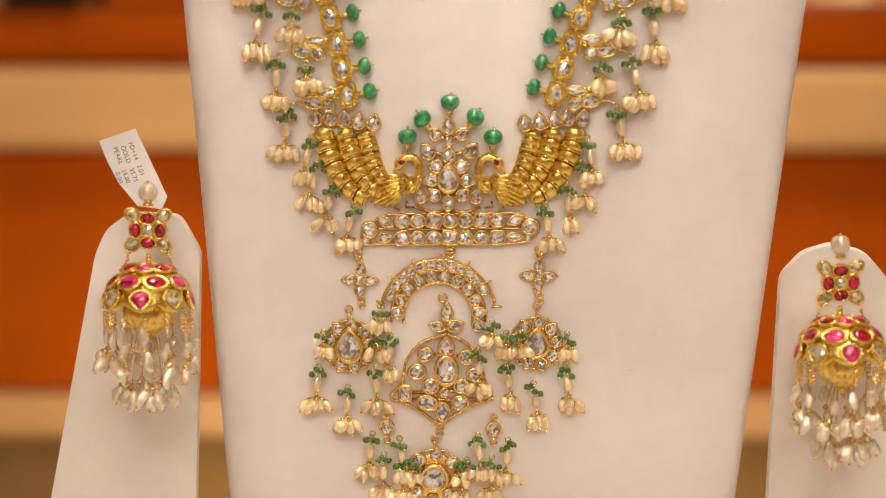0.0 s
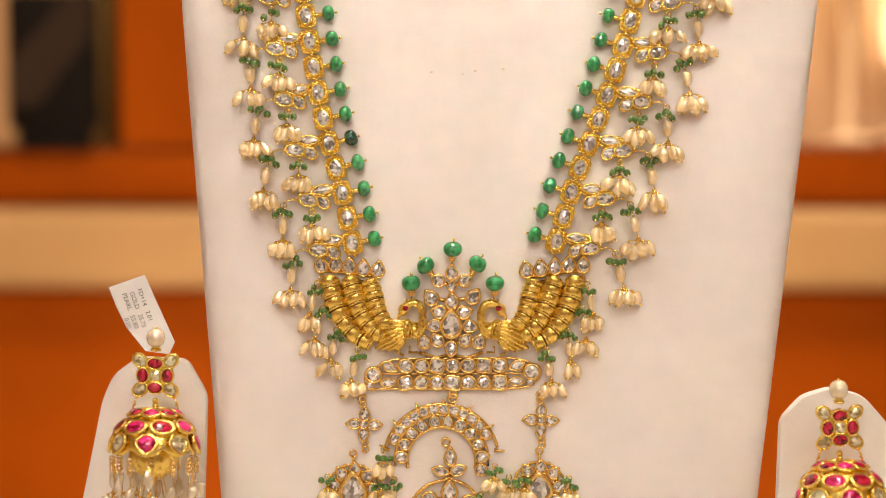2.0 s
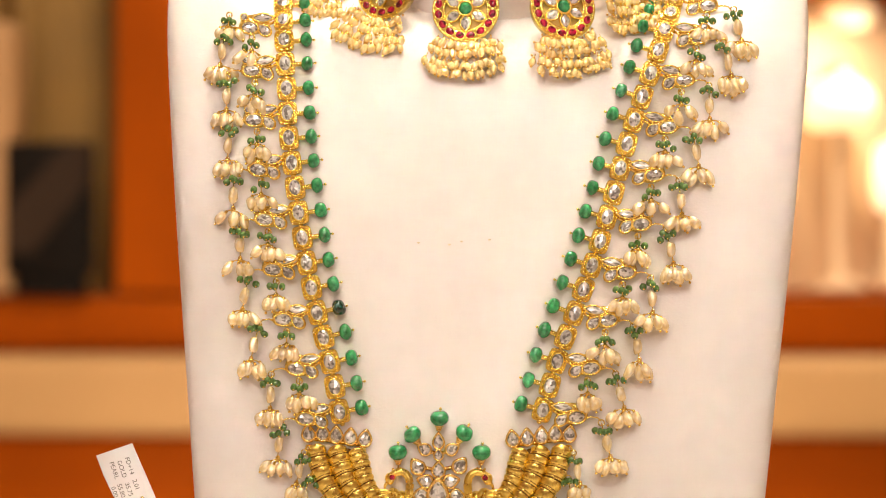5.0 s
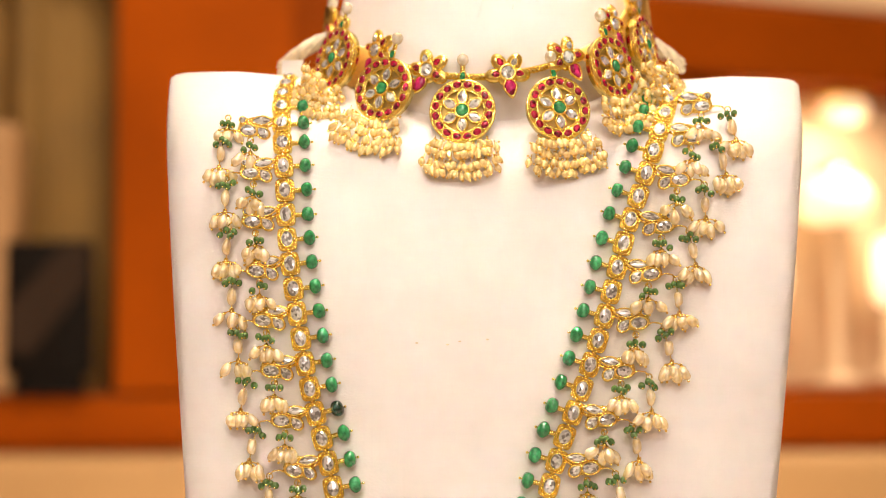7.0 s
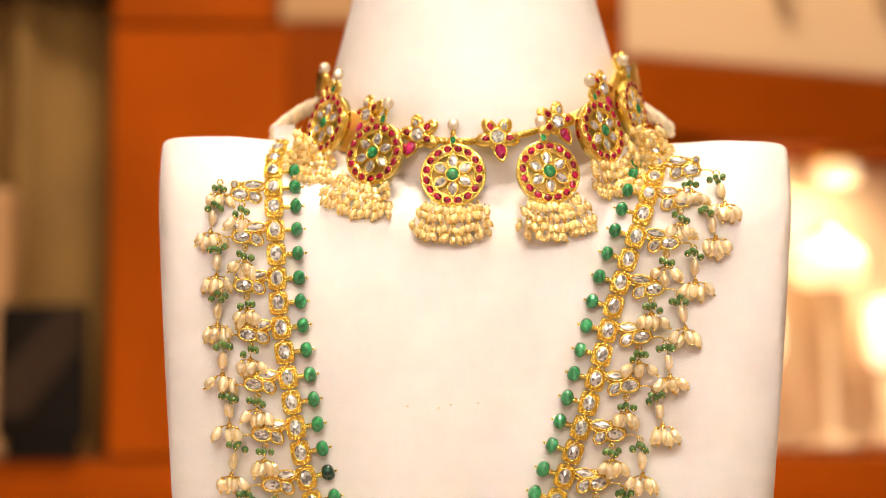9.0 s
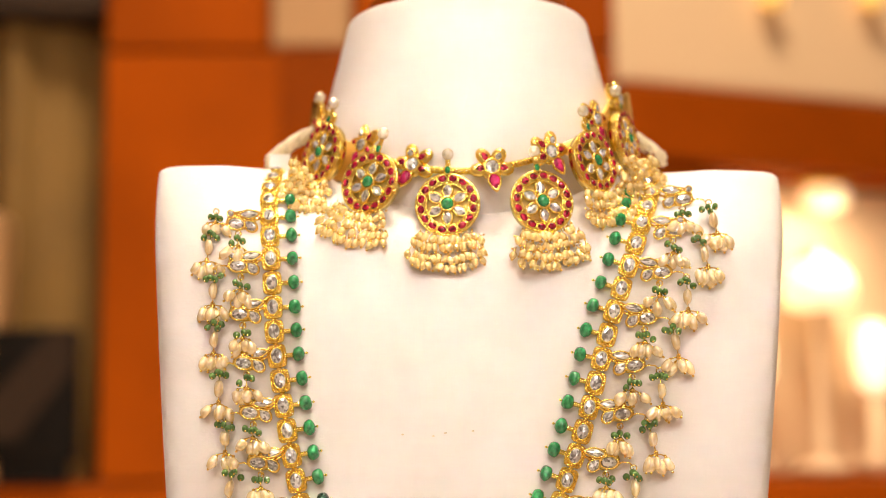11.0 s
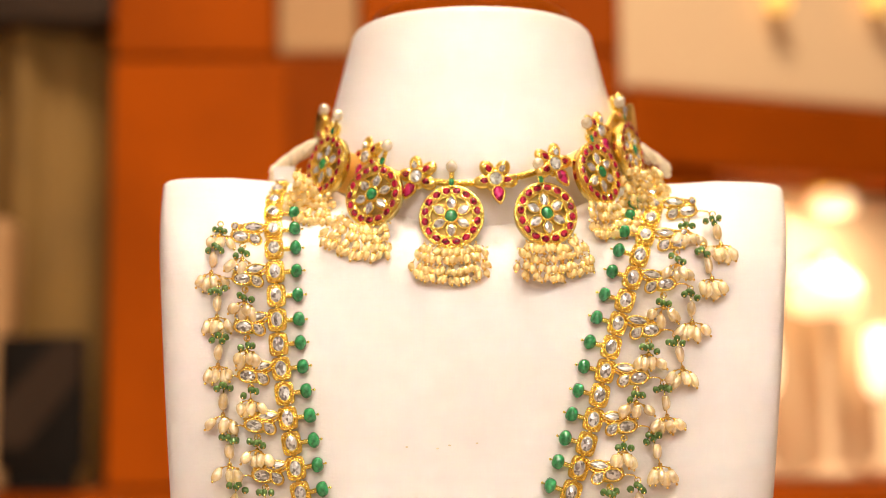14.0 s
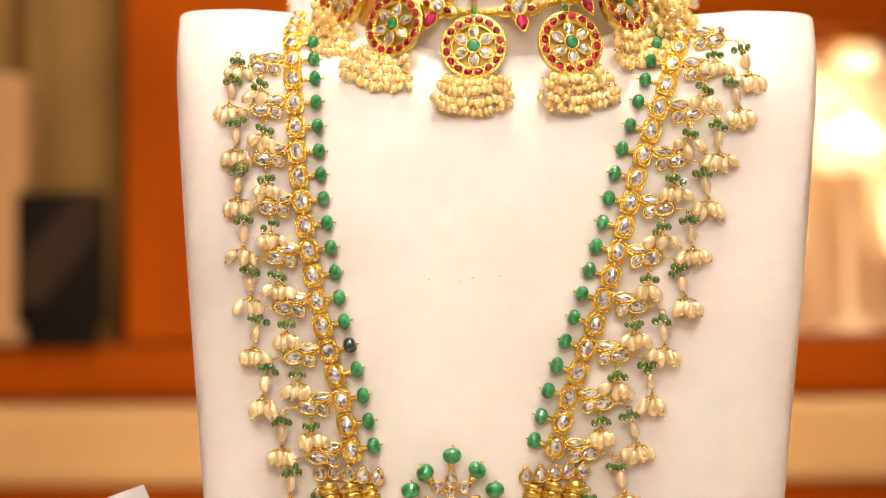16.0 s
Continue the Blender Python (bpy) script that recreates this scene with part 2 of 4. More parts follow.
# brown curtain with folds, and a strip of pale light beyond it
bm = bmesh.new()
cols = [(-0.62 + 0.364 * i / 120) for i in range(121)]
fold = lambda x: 0.006 * math.sin(x * 150) + 0.013 * math.sin(x * 64 + 1.6)
front = [[bm.verts.new((x, Y + 0.06 + fold(x), z)) for x in cols] for z in (0.229, 0.42, 0.63)]
rear = [[bm.verts.new((x, Y + 0.066 + fold(x), z)) for x in cols] for z in (0.229, 0.42, 0.63)]
for rows_ in (front, rear):
    for a, b in zip(rows_, rows_[1:]):
        for i in range(120):
            bm.faces.new((a[i], a[i + 1], b[i + 1], b[i]))
tagged(new("curtain", link_mesh(bm, "curtain", CURTAIN)), "brown curtain hanging in soft vertical folds", "curtain")
structure("valance", (-0.8, Y + 0.02, 0.622), (-0.259, Y + 0.19, 0.76), GREY_BAND, "dark greenish brown valance above the curtain", 0.004, "curtain")
structure("pillar", (-0.62, Y - 0.01, 0.229), (-0.336, Y + 0.04, 0.45), TAN, "pale beige pillar at the curtain", 0.01, "pillar")

# dark framed screen that leans on the ledge; the paler stripe is a modelled reflection
screen = thing("screen", (-0.31, Y, 0.229), "black tilted display screen with a paler reflection modelled across it", "screen")
part("panel", block(bmesh.new(), (-0.342, Y - 0.014, 0.244), (-0.272, Y + 0.004, 0.352), 0.003), BLACK, screen)
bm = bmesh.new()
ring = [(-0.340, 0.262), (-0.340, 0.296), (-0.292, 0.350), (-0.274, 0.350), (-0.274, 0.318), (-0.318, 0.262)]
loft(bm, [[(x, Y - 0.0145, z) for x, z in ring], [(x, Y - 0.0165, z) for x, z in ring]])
part("stripe", bm, GREY_BAND, screen, "dark brown diagonal reflection modelled on the screen", False)
part("foot", block(bmesh.new(), (-0.335, Y - 0.01, 0.228), (-0.28, Y + 0.01, 0.245), 0.002), BLACK, screen)

# lamps in the niche
def turned(profile, centre, n=28):
    bm = bmesh.new()
    loft(bm, [[(centre[0] + r * math.cos(2 * math.pi * i / n), centre[1] + r * math.sin(2 * math.pi * i / n), centre[2] + z) for i in range(n)] for r, z in profile])
    return bm


def in_niche(bm):
    bm.transform(NICHE)
    return bm


def niche_thing(name, u, w, z, label, group=""):
    return thing(name, NICHE @ Vector((u, w, z)), label, "lamp", group)


lamp = niche_thing("niche_lamp", 0.222, 0.02, 0.490, "glowing recessed lamp under the lintel of the niche")
part("housing", in_niche(block(bmesh.new(), (0.202, 0.012, 0.482), (0.242, 0.046, 0.4895), 0.003)), BRIGHT, lamp)
part("diffuser", in_niche(block(bmesh.new(), (0.204, 0.010, 0.462), (0.240, 0.044, 0.4815), 0.008)), LAMP_GLOW, lamp, "glowing warm diffuser")
dome = niche_thing("dome_lamp", 0.209, 0.03, 0.36, "round glowing dome lamp with a reddish cap in the niche")
part("shade", in_niche(turned([(0.006, 0.026), (0.020, 0.022), (0.030, 0.012), (0.033, 0.0), (0.031, -0.010), (0.020, -0.016)], (0.209, 0.025, 0.388))), LAMP_GLOW, dome, "glowing cream shade")
part("cap", in_niche(turned([(0.016, 0.024), (0.017, 0.028), (0.010, 0.034), (0.003, 0.037)], (0.209, 0.025, 0.389))), ROSE_GOLD, dome, "reddish brass cap")
part("stem", in_niche(turned([(0.010, -0.0165), (0.006, -0.03), (0.006, -0.145), (0.026, -0.152), (0.028, -0.158)], (0.209, 0.025, 0.388))), CREAM, dome, "cream stem and foot")
# light cones on the niche wall, built as added glowing bodies
for u in (0.142, 0.272):
    light_cone = niche_thing("light_cone", u, 0.03, 0.229, "glowing stand-in for a light cone on the niche wall", "tube lamps in the niche")
    part("glass", in_niche(turned([(0.010, 0.0), (0.016, 0.012), (0.017, 0.035), (0.014, 0.055), (0.006, 0.062)], (u, 0.03, 0.300))), CONE_GLOW, light_cone, "glowing body for the light cone")
    part("base", in_niche(turned([(0.02, 0.0), (0.02, 0.01), (0.008, 0.018), (0.008, 0.0695)], (u, 0.03, 0.2295))), CREAM, light_cone, "cream base")
for u, z in ((0.250, 0.650), (0.144, 0.640)):
    shelf_lamp = niche_thing("wall_lamp", u, 0.0, z, "small yellow glowing lamp on the upper panel", "small lamps above the lintel")
    part("bulb", in_niche(turned([(0.003, -0.012), (0.010, -0.008), (0.012, 0.0), (0.009, 0.008), (0.003, 0.011)], (u, -0.016, z))), LAMP_GOLD, shelf_lamp, "glowing yellow bulb")
    part("bracket", in_niche(block(bmesh.new(), (u - 0.004, -0.006, z + 0.006), (u + 0.004, 0.001, z + 0.016), 0.001)), BRIGHT, shelf_lamp)

# ---- the counter ----
counter = thing("counter", (0.03, 0.2, -0.9), "display counter with a pale polished top", "counter")
part("top", block(bmesh.new(), (-0.9, 0.16, -0.03), (0.95, 0.63, 0.0), 0.004), COUNTER, counter)
part("body", block(bmesh.new(), (-0.88, 0.20, -0.90), (0.93, 0.61, -0.031), 0.004), WOOD, counter, "orange wooden counter front")

# ---- the display bust ----
BUST_X = 0.0284
FRONT = 0.4468


def lean(z):
    """Sideways shift of the bust's middle: it leans a little."""
    return BUST_X + (z - 0.2) * 0.0178


def bust_half(z):
    return 0.0798 + 0.0307 * (z / 0.35)


def hollow(x, z):
    """How far the chest falls back towards the shoulders and the neck."""
    mid = 1 - min(1.0, abs(x - lean(z)) / 0.085) ** 2
    return 1.0 * max(0, z - 0.25) ** 2 + (13 + 20 * mid) * max(0, z - 0.322) ** 2


def bust_front(x, z):
    """Depth of the bust's front at a place across and a height."""
    u = min(0.999, abs(x - lean(z)) / bust_half(z))
    side = 0.048 * (1 - (1 - u ** 8) ** 0.125)
    return FRONT + side + hollow(x, z)


NECK_X, NECK_Y = 0.0317, 0.512


def neck_radius(z):
    low = max(0.0, 0.372 - z)
    return 0.0505 - 0.25 * (z - 0.3953) - 9.0 * low * low


bust = thing("display_bust", (BUST_X, 0.49, 0.0), "cream leatherette necklace display bust standing on the counter", "display bust")
bm = bmesh.new()
heights = [0.0, 0.004, 0.01] + [0.02 + 0.3 * i / 20 for i in range(21)] + [0.325, 0.331, 0.337, 0.342, 0.346, 0.350, 0.3533, 0.3542, 0.3550, 0.3556, 0.3560]
rings = []
for z in heights:
    inset = 0.0
    if z > 0.3533:
        inset = 0.0028 - math.sqrt(max(0, 0.0028 ** 2 - (z - 0.3533) ** 2))
    hw = bust_half(z) - inset
    ring, n = [], 144
    for i in range(n):
        a = 2 * math.pi * i / n
        c, s = math.cos(a), math.sin(a)
        x = lean(z) + hw * math.copysign(abs(c) ** 0.2, c)
        yf, yb = FRONT + (hollow(x, z) if s < 0 else 0.0) + inset, 0.548 - inset
        y = (yf + yb) / 2 + (yb - yf) / 2 * math.copysign(abs(s) ** 0.2, s)
        tilt = -(x - lean(z)) * 0.016
        ring.append((x, y, z + tilt * (z / 0.36)))
    rings.append(ring)
loft(bm, rings)
nrings = []
for z in [0.322 + 0.090 * i / 24 for i in range(25)] + [0.4155, 0.4168, 0.4177, 0.4182]:
    r = neck_radius(min(z, 0.412))
    if z > 0.412:
        r -= 0.0050 - math.sqrt(max(0, 0.0065 ** 2 - (z - 0.412) ** 2)) * 0.0050 / 0.0065
    nrings.append([(NECK_X + r * math.cos(2 * math.pi * i / 64), NECK_Y + 0.92 * r * math.sin(2 * math.pi * i / 64), z) for i in range(64)])
loft(bm, nrings)
part("body", bm, LEATHER, bust)
part("neck_cap", turned([(0.036, 0), (0.0375, 0.001), (0.0375, 0.006), (0.035, 0.0075)], (NECK_X, NECK_Y, 0.418), 48), WOOD_DARK, bust, "dark brown wooden cap")


# ---- jewellery kit: sizes in millimetres ----
def outline(kind, n):
    pts = []
    for i in range(n):
        a = 2 * math.pi * i / n
        c, s = math.cos(a), math.sin(a)
        if kind == "marquise":
            pts.append((c, math.copysign(1 - c * c, s) if abs(s) > 1e-6 else 0.0))
        elif kind == "pear":
            pts.append((c * (1 - 0.5 * max(0, s) ** 1.3), s * (1.15 if s > 0 else 0.95)))
        elif kind == "cushion":
            pts.append((math.copysign(abs(c) ** 0.5, c), math.copysign(abs(s) ** 0.5, s)))
        else:
            pts.append((c, s))
    return pts


def gem_shape(kind, n=16):
    """A rose-cut stone: small uneven facets that rise to a low point."""
    o = outline(kind, n)
    rnd = random.Random(n + len(kind))
    ring = lambda k, h, turn: [((o[i][0] * (1 - turn) + o[(i + 1) % n][0] * turn) * k * rnd.uniform(0.93, 1.07), h * rnd.uniform(0.9, 1.1), (o[i][1] * (1 - turn) + o[(i + 1) % n][1] * turn) * k * rnd.uniform(0.93, 1.07)) for i in range(n)]
    verts = [(x, 0.0, z) for x, z in o] + [(x * 0.98, -0.30, z * 0.98) for x, z in o] + ring(0.76, -0.72, 0.5) + ring(0.42, -0.86, 0.0) + [(0.05, -1.0, -0.06)]
    faces = []
    for i in range(n):
        j = (i + 1) % n
        faces += [(i, j, n + j, n + i), (n + i, n + j, 2 * n + i), (n + j, 2 * n + j, 2 * n + i), (2 * n + i, 2 * n + j, 3 * n + j), (2 * n + i, 3 * n + j, 3 * n + i), (3 * n + i, 3 * n + j, 4 * n)]
    return verts, faces


def cabochon_shape(kind, n=14):
    o = outline(kind, n)
    verts, faces = [], []
    levels = [(1.0, 0.0), (0.97, -0.35), (0.85, -0.65), (0.62, -0.87), (0.32, -0.97)]
    for k, h in levels:
        verts += [(x * k, h, z * k) for x, z in o]
    verts.append((0, -1.0, 0))
    for r in range(len(levels) - 1):
        for i in range(n):
            j = (i + 1) % n
            faces.append((r * n + i, r * n + j, (r + 1) * n + j, (r + 1) * n + i))
    top = (len(levels) - 1) * n
    faces += [(top + i, top + (i + 1) % n, len(verts) - 1) for i in range(n)]
    return verts, faces


def bezel_shape(kind, n=16):
    """A cup of gold with a rolled rim, one unit in radius where the stone sits."""
    o = outline(kind, n)
    profile = [(1.30, 0.15), (1.42, -0.22), (1.32, -0.60), (1.15, -0.74), (0.98, -0.50), (0.95, -0.05)]
    verts, faces = [], []
    for k, h in profile:
        verts += [(x * k, h, z * k) for x, z in o]
    for r in range(len(profile) - 1):
        for i in range(n):
            j = (i + 1) % n
            faces.append((r * n + i, r * n + j, (r + 1) * n + j, (r + 1) * n + i))
    faces.append(tuple(range(n - 1, -1, -1)))
    faces.append(tuple((len(profile) - 1) * n + i for i in range(n)))
    return verts, faces


def ball_shape(n=8, m=5, wobble=0.0, seed=0, plump=1.0):
    rnd = random.Random(seed)
    off = [rnd.uniform(-3, 3) for _ in range(3)]
    verts, faces = [(0, 0, 1)], []
    for r in range(1, m):
        th = math.pi * r / m
        wide = math.sin(th) ** plump
        verts += [(wide * math.cos(2 * math.pi * i / n), wide * math.sin(2 * math.pi * i / n), math.cos(th)) for i in range(n)]
    verts.append((0, 0, -1))
    for i in range(n):
        j = (i + 1) % n
        faces.append((0, 1 + i, 1 + j))
        for r in range(m - 2):
            a, b = 1 + r * n, 1 + (r + 1) * n
            faces.append((a + i, b + i, b + j, a + j))
        faces.append((len(verts) - 1, 1 + (m - 2) * n + j, 1 + (m - 2) * n + i))
    if wobble:
        verts = [tuple(Vector(v) * (1 + wobble * noise.noise(Vector(v) * 0.9 + Vector(off)))) for v in verts]
    return verts, faces


KINDS = ("oval", "marquise", "pear", "cushion")
BEZEL = {k: bezel_shape(k) for k in KINDS}
BALL = ball_shape()


def data_mesh(name, shape, mat, smooth):
    mesh = bpy.data.meshes.new(name)
    mesh.from_pydata(shape[0], [], shape[1])
    mesh.polygons.foreach_set("use_smooth", [smooth] * len(mesh.polygons))
    mesh.materials.append(mat)
    mesh.update()
    return mesh


SHARED = {}


def shared(key, make):
    if key not in SHARED:
        SHARED[key] = make()
    return SHARED[key]


def gem_mesh(kind, mat, smooth=False):
    return shared(("gem", kind, mat.name, smooth), lambda: data_mesh("stone_" + mat.name, cabochon_shape(kind) if smooth else gem_shape(kind), mat, smooth))


def bead_mesh(mat, variant=0, wobble=0.0, n=14, m=9):
    return shared(("bead", mat.name, variant), lambda: data_mesh("bead_" + mat.name, ball_shape(n, m, wobble, variant, 0.72), mat, True))


def surf(x, z, d=0.0):
    """A place d millimetres in front of the bust, from millimetres across and up."""
    return Vector((x / 1000, bust_front(x / 1000, z / 1000) - d / 1000, z / 1000))


def spin(deg):
    """A turn in the picture plane, anticlockwise as seen from the front."""
    return Matrix.Rotation(radians(-deg), 4, "Y")


def aim(direction):
    return Vector(direction).to_track_quat("Z", "Y").to_matrix().to_4x4()


def clear(p, gap):
    """The same place, brought forward where the bust would swallow it."""
    p = Vector(p)
    if p.z < 0.353:
        p.y = min(p.y, bust_front(p.x, p.z) - gap / 1000)
    return p


class Piece:
    """One gold part with its settings and wires; its stones and beads become its own parts."""

    def __init__(self, name, parent, mat, label=""):
        self.name, self.parent, self.mat, self.label = name, parent, mat, label
        self.v, self.f, self.kids = [], [], []

    def add(self, shape, m):
        k = len(self.v)
        self.v += [tuple(m @ Vector(p)) for p in shape[0]]
        self.f += [tuple(i + k for i in face) for face in shape[1]]

    def ball(self, p, r):
        self.add(BALL, Matrix.Translation(p) @ Matrix.Scale(r / 1000, 4))

    def wire(self, pts, r, n=6, taper=1.0):
        pts = [Vector(p) for p in pts]
        rings = []
        for i, p in enumerate(pts):
            t = (pts[min(i + 1, len(pts) - 1)] - pts[max(i - 1, 0)])
            q = aim(t if t.length > 1e-9 else (0, 0, 1))
            rr = r / 1000 * (1 + (taper - 1) * i / max(1, len(pts) - 1))
            rings.append([q.to_3x3() @ Vector((rr * math.cos(2 * math.pi * j / n), rr * math.sin(2 * math.pi * j / n), 0)) + p for j in range(n)])
        k = len(self.v)
        self.v += [tuple(p) for ring in rings for p in ring]
        for a in range(len(rings) - 1):
            for j in range(n):
                self.f.append((k + a * n + j, k + a * n + (j + 1) % n, k + (a + 1) * n + (j + 1) % n, k + (a + 1) * n + j))
        self.f += [tuple(k + j for j in range(n))[::-1], tuple(k + (len(rings) - 1) * n + j for j in range(n))]

    def ring(self, p, r, thick, m=None, n=16):
        """A closed round ring of wire that faces the front."""
        m = m or Matrix.Translation(p)
        pts = [m @ Vector((r / 1000 * math.cos(2 * math.pi * i / n), 0, r / 1000 * math.sin(2 * math.pi * i / n))) for i in range(n + 1)]
        self.wire(pts, thick)

    def stone(self, kind, m, rx, rz, mat, name="diamond", smooth=False, high=None):
        """A setting at the pose m, with its stone."""
        h = high or 0.62 * min(rx, rz)
        rx, rz = rx * 1.03, rz * 1.03
        sc = Matrix.Diagonal((rx / 1000, h / 1000, rz / 1000, 1))
        self.add(BEZEL[kind], m @ sc)
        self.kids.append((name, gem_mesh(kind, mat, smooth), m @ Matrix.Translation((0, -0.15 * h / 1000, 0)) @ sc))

    def set(self, kind, xz, rx, rz, deg=0, d=1.6, mat=None, name="diamond", smooth=False):
        self.stone(kind, Matrix.Translation(surf(*xz, d)) @ spin(deg), rx, rz, mat or DIAMOND, name, smooth)

    def bead(self, name, mesh, m):
        self.kids.append((name, mesh, m))

    def done(self):
        ob = put(self.name, data_mesh(self.name, (self.v, self.f), self.mat, True), Matrix(), self.parent, self.label)
        for name, mesh, m in self.kids:
            put(name, mesh, m, ob)
        return ob


RND = random.Random(7)


def pearl_at(piece, centre, direction, length, width, mat=None, pin=True):
    mat = mat or PEARL
    v = RND.randrange(5)
    direction = Vector(direction).normalized()
    wob = 0.6 if mat is PEARL_WHITE else 0.3
    s = Matrix.Diagonal((width / 2000 * RND.uniform(0.92, 1.08), width / 2000, length / 2000, 1))
    piece.bead("pearl", bead_mesh(mat, v, wob), Matrix.Translation(centre) @ aim(direction) @ Matrix.Rotation(RND.uniform(0, 6.28), 4, "Z") @ s)
    if pin:
        end = Vector(centre) + direction * (length / 2 + 0.35) / 1000
        piece.ball(end, 0.46)
        piece.ball(Vector(centre) - direction * (length / 2 + 0.1) / 1000, 0.55)
        piece.wire([end, end - direction * 0.0012], 0.17, 4)


def bunch(piece, top, n, length, width, spread, mat=None):
    """Pearls that hang side by side and one before the other from one ring."""
    top = Vector(top)
    for k in range(n):
        u = (k + 0.5) / n - 0.5
        a = radians(0.6 * spread * u + RND.uniform(-24, 24))
        lift = RND.uniform(-0.25, 0.5) if k % 2 else RND.uniform(0.2, 0.8)
        way = Vector((math.sin(a), -0.45 * lift, -math.cos(a))).normalized()
        ln = length * RND.uniform(0.85, 1.1)
        start = top + Vector((0.056 * spread * u + RND.uniform(-0.5, 0.5), -0.9 * lift, -0.5 - RND.uniform(0, 1.1) * (k % 2))) * (length / 4400)
        piece.wire([top, (top + start) / 2 + Vector((0, -0.0003, 0.0002)), start], 0.22, 4)
        piece.ball(start, 0.5)
        mid_ = start + way * (ln / 2 + 0.4) / 1000
        pearl_at(piece, clear(mid_, 1.9 + RND.uniform(0, 0.8)) if mat is None else mid_, way, ln, width * RND.uniform(0.88, 1.08), mat)
    piece.ball(top, 0.85)


def green_cluster(piece, p, n, r, wide):
    for k in range(n):
        q = Vector(p) + Vector((wide * ((k + 0.5) / n - 0.5) + RND.uniform(-0.4, 0.4), -RND.uniform(0, 1.6), RND.uniform(-1.2, 1.1) + 1.2 * (0.5 - abs((k + 0.5) / n - 0.5)))) / 1000
        piece.bead("green_bead", bead_mesh(GREEN_GLASS, k % 3, 0.12, 10, 7), Matrix.Translation(q) @ aim((RND.uniform(-1, 1), -0.3, RND.uniform(-0.4, 0.4))) @ Matrix.Diagonal((r / 1000, r / 1000, r / 1300, 1)))
        piece.ball(q + Vector((RND.uniform(-0.3, 0.3), -r * 0.9, -r * 0.55)) / 1000, 0.32)


def dangle(parent, x, z, d=3.0, n=4, stem=True, sway=0.0, size=1.0):
    """A ring, a few green beads, a long pearl and a bunch of pearls."""
    t = Piece("tassel", parent, GOLD)
    p = surf(x, z, d)
    t.ring(p, 0.9 * size, 0.24, n=10)
    green_cluster(t, p + Vector((0, 0, -0.0022 * size)), 4 if stem else RND.choice((3, 4)), 1.15 * size, 5.2 * size)
    q = p + Vector((sway * 0.002, 0, -0.0016))
    if stem:
        c = clear(p + Vector((sway * 0.003, -0.0006, -0.0058 * size)), 2.2)
        pearl_at(t, c, (sway * 0.2, 0, -1), 4.6 * size, 2.7 * size, None, False)
        q = clear(p + Vector((sway * 0.005, -0.0002, -0.0096 * size)), 2.4)
        t.ring(q, 0.6, 0.2, n=8)
        t.wire([p, q], 0.2, 4)
    else:
        q = p + Vector((0, -0.0004, -0.0032 * size))
        t.wire([p, q], 0.2, 4)
    bunch(t, clear(q + Vector((0, 0, -0.0006)), 2.6), n, 4.1 * size, 3.0 * size, 108 if n > 3 else 86)
    return t.done()


# ---- the long necklace ----
necklace = thing("long_necklace", (0.015, FRONT, 0.2), "long gold necklace with diamonds, emerald beads and pearls on the bust", "necklace")


def spline(points, step):
    """Places at even steps along a smooth line through points."""
    pts = [Vector(p) for p in points]
    pts = [pts[0] * 2 - pts[1]] + pts + [pts[-1] * 2 - pts[-2]]
    fine = []
    for i in range(1, len(pts) - 2):
        a, b, c, e = pts[i - 1:i + 3]
        for k in range(24):
            t = k / 24
            fine.append(0.5 * (2 * b + (c - a) * t + (2 * a - 5 * b + 4 * c - e) * t * t + (3 * b - 3 * c + e - a) * t ** 3))
    fine.append(pts[-2])
    out, left = [(fine[0], (fine[1] - fine[0]).normalized())], step
    for a, b in zip(fine, fine[1:]):
        while left <= (b - a).length:
            a = a + (b - a).normalized() * left
            out.append((a, (b - a).normalized() if (b - a).length > 1e-9 else out[-1][1]))
            left = step
        left -= (b - a).length
    return out


def link_shape():
    """A cushion-shaped gold plate with a granulated rim and an oval collar."""
    oval = outline("oval", 24)
    o = [(c / (abs(c) ** 5 + abs(s) ** 5) ** 0.2, s / (abs(c) ** 5 + abs(s) ** 5) ** 0.2) for c, s in oval]
    verts, faces = [], []
    for k, h in ((0.98, 0.9), (1.0, -0.2), (0.96, -0.62), (0.91, -0.78), (0.84, -0.80)):
        verts += [(x * 3.2 * k, h, z * 3.9 * k) for x, z in o]
    for k, h in ((1.26, -0.82), (1.22, -1.70), (1.12, -1.85), (1.01, -1.70), (0.98, -1.2)):
        verts += [(x * 1.8 * k, h, z * 2.4 * k) for x, z in oval]
    for r in range(9):
        for i in range(24):
            j = (i + 1) % 24
            faces.append((r * 24 + i, r * 24 + j, (r + 1) * 24 + j, (r + 1) * 24 + i))
    faces += [tuple(range(23, -1, -1)), tuple(216 + i for i in range(24))]
    b = ball_shape(6, 4)
    for count, rx, rz, grain in ((46, 2.93, 3.6, 0.33), (38, 2.36, 3.02, 0.27)):
        for i in range(count):
            a = 2 * math.pi * i / count
            c, s = math.cos(a), math.sin(a)
            q = (abs(c) ** 5 + abs(s) ** 5) ** 0.2
            at = (c / q * rx, -0.84, s / q * rz)
            k = len(verts)
            verts += [(at[0] + v[0] * grain, at[1] + v[1] * grain, at[2] + v[2] * grain) for v in b[0]]
            faces += [tuple(q + k for q in f) for f in b[1]]
    for s in (-1, 1):
        k = len(verts)
        verts += [(v[0] * 0.9, v[1] * 0.9 + 0.2, v[2] * 0.7 + 4.15 * s) for v in b[0]]
        faces += [tuple(q + k for q in f) for f in b[1]]
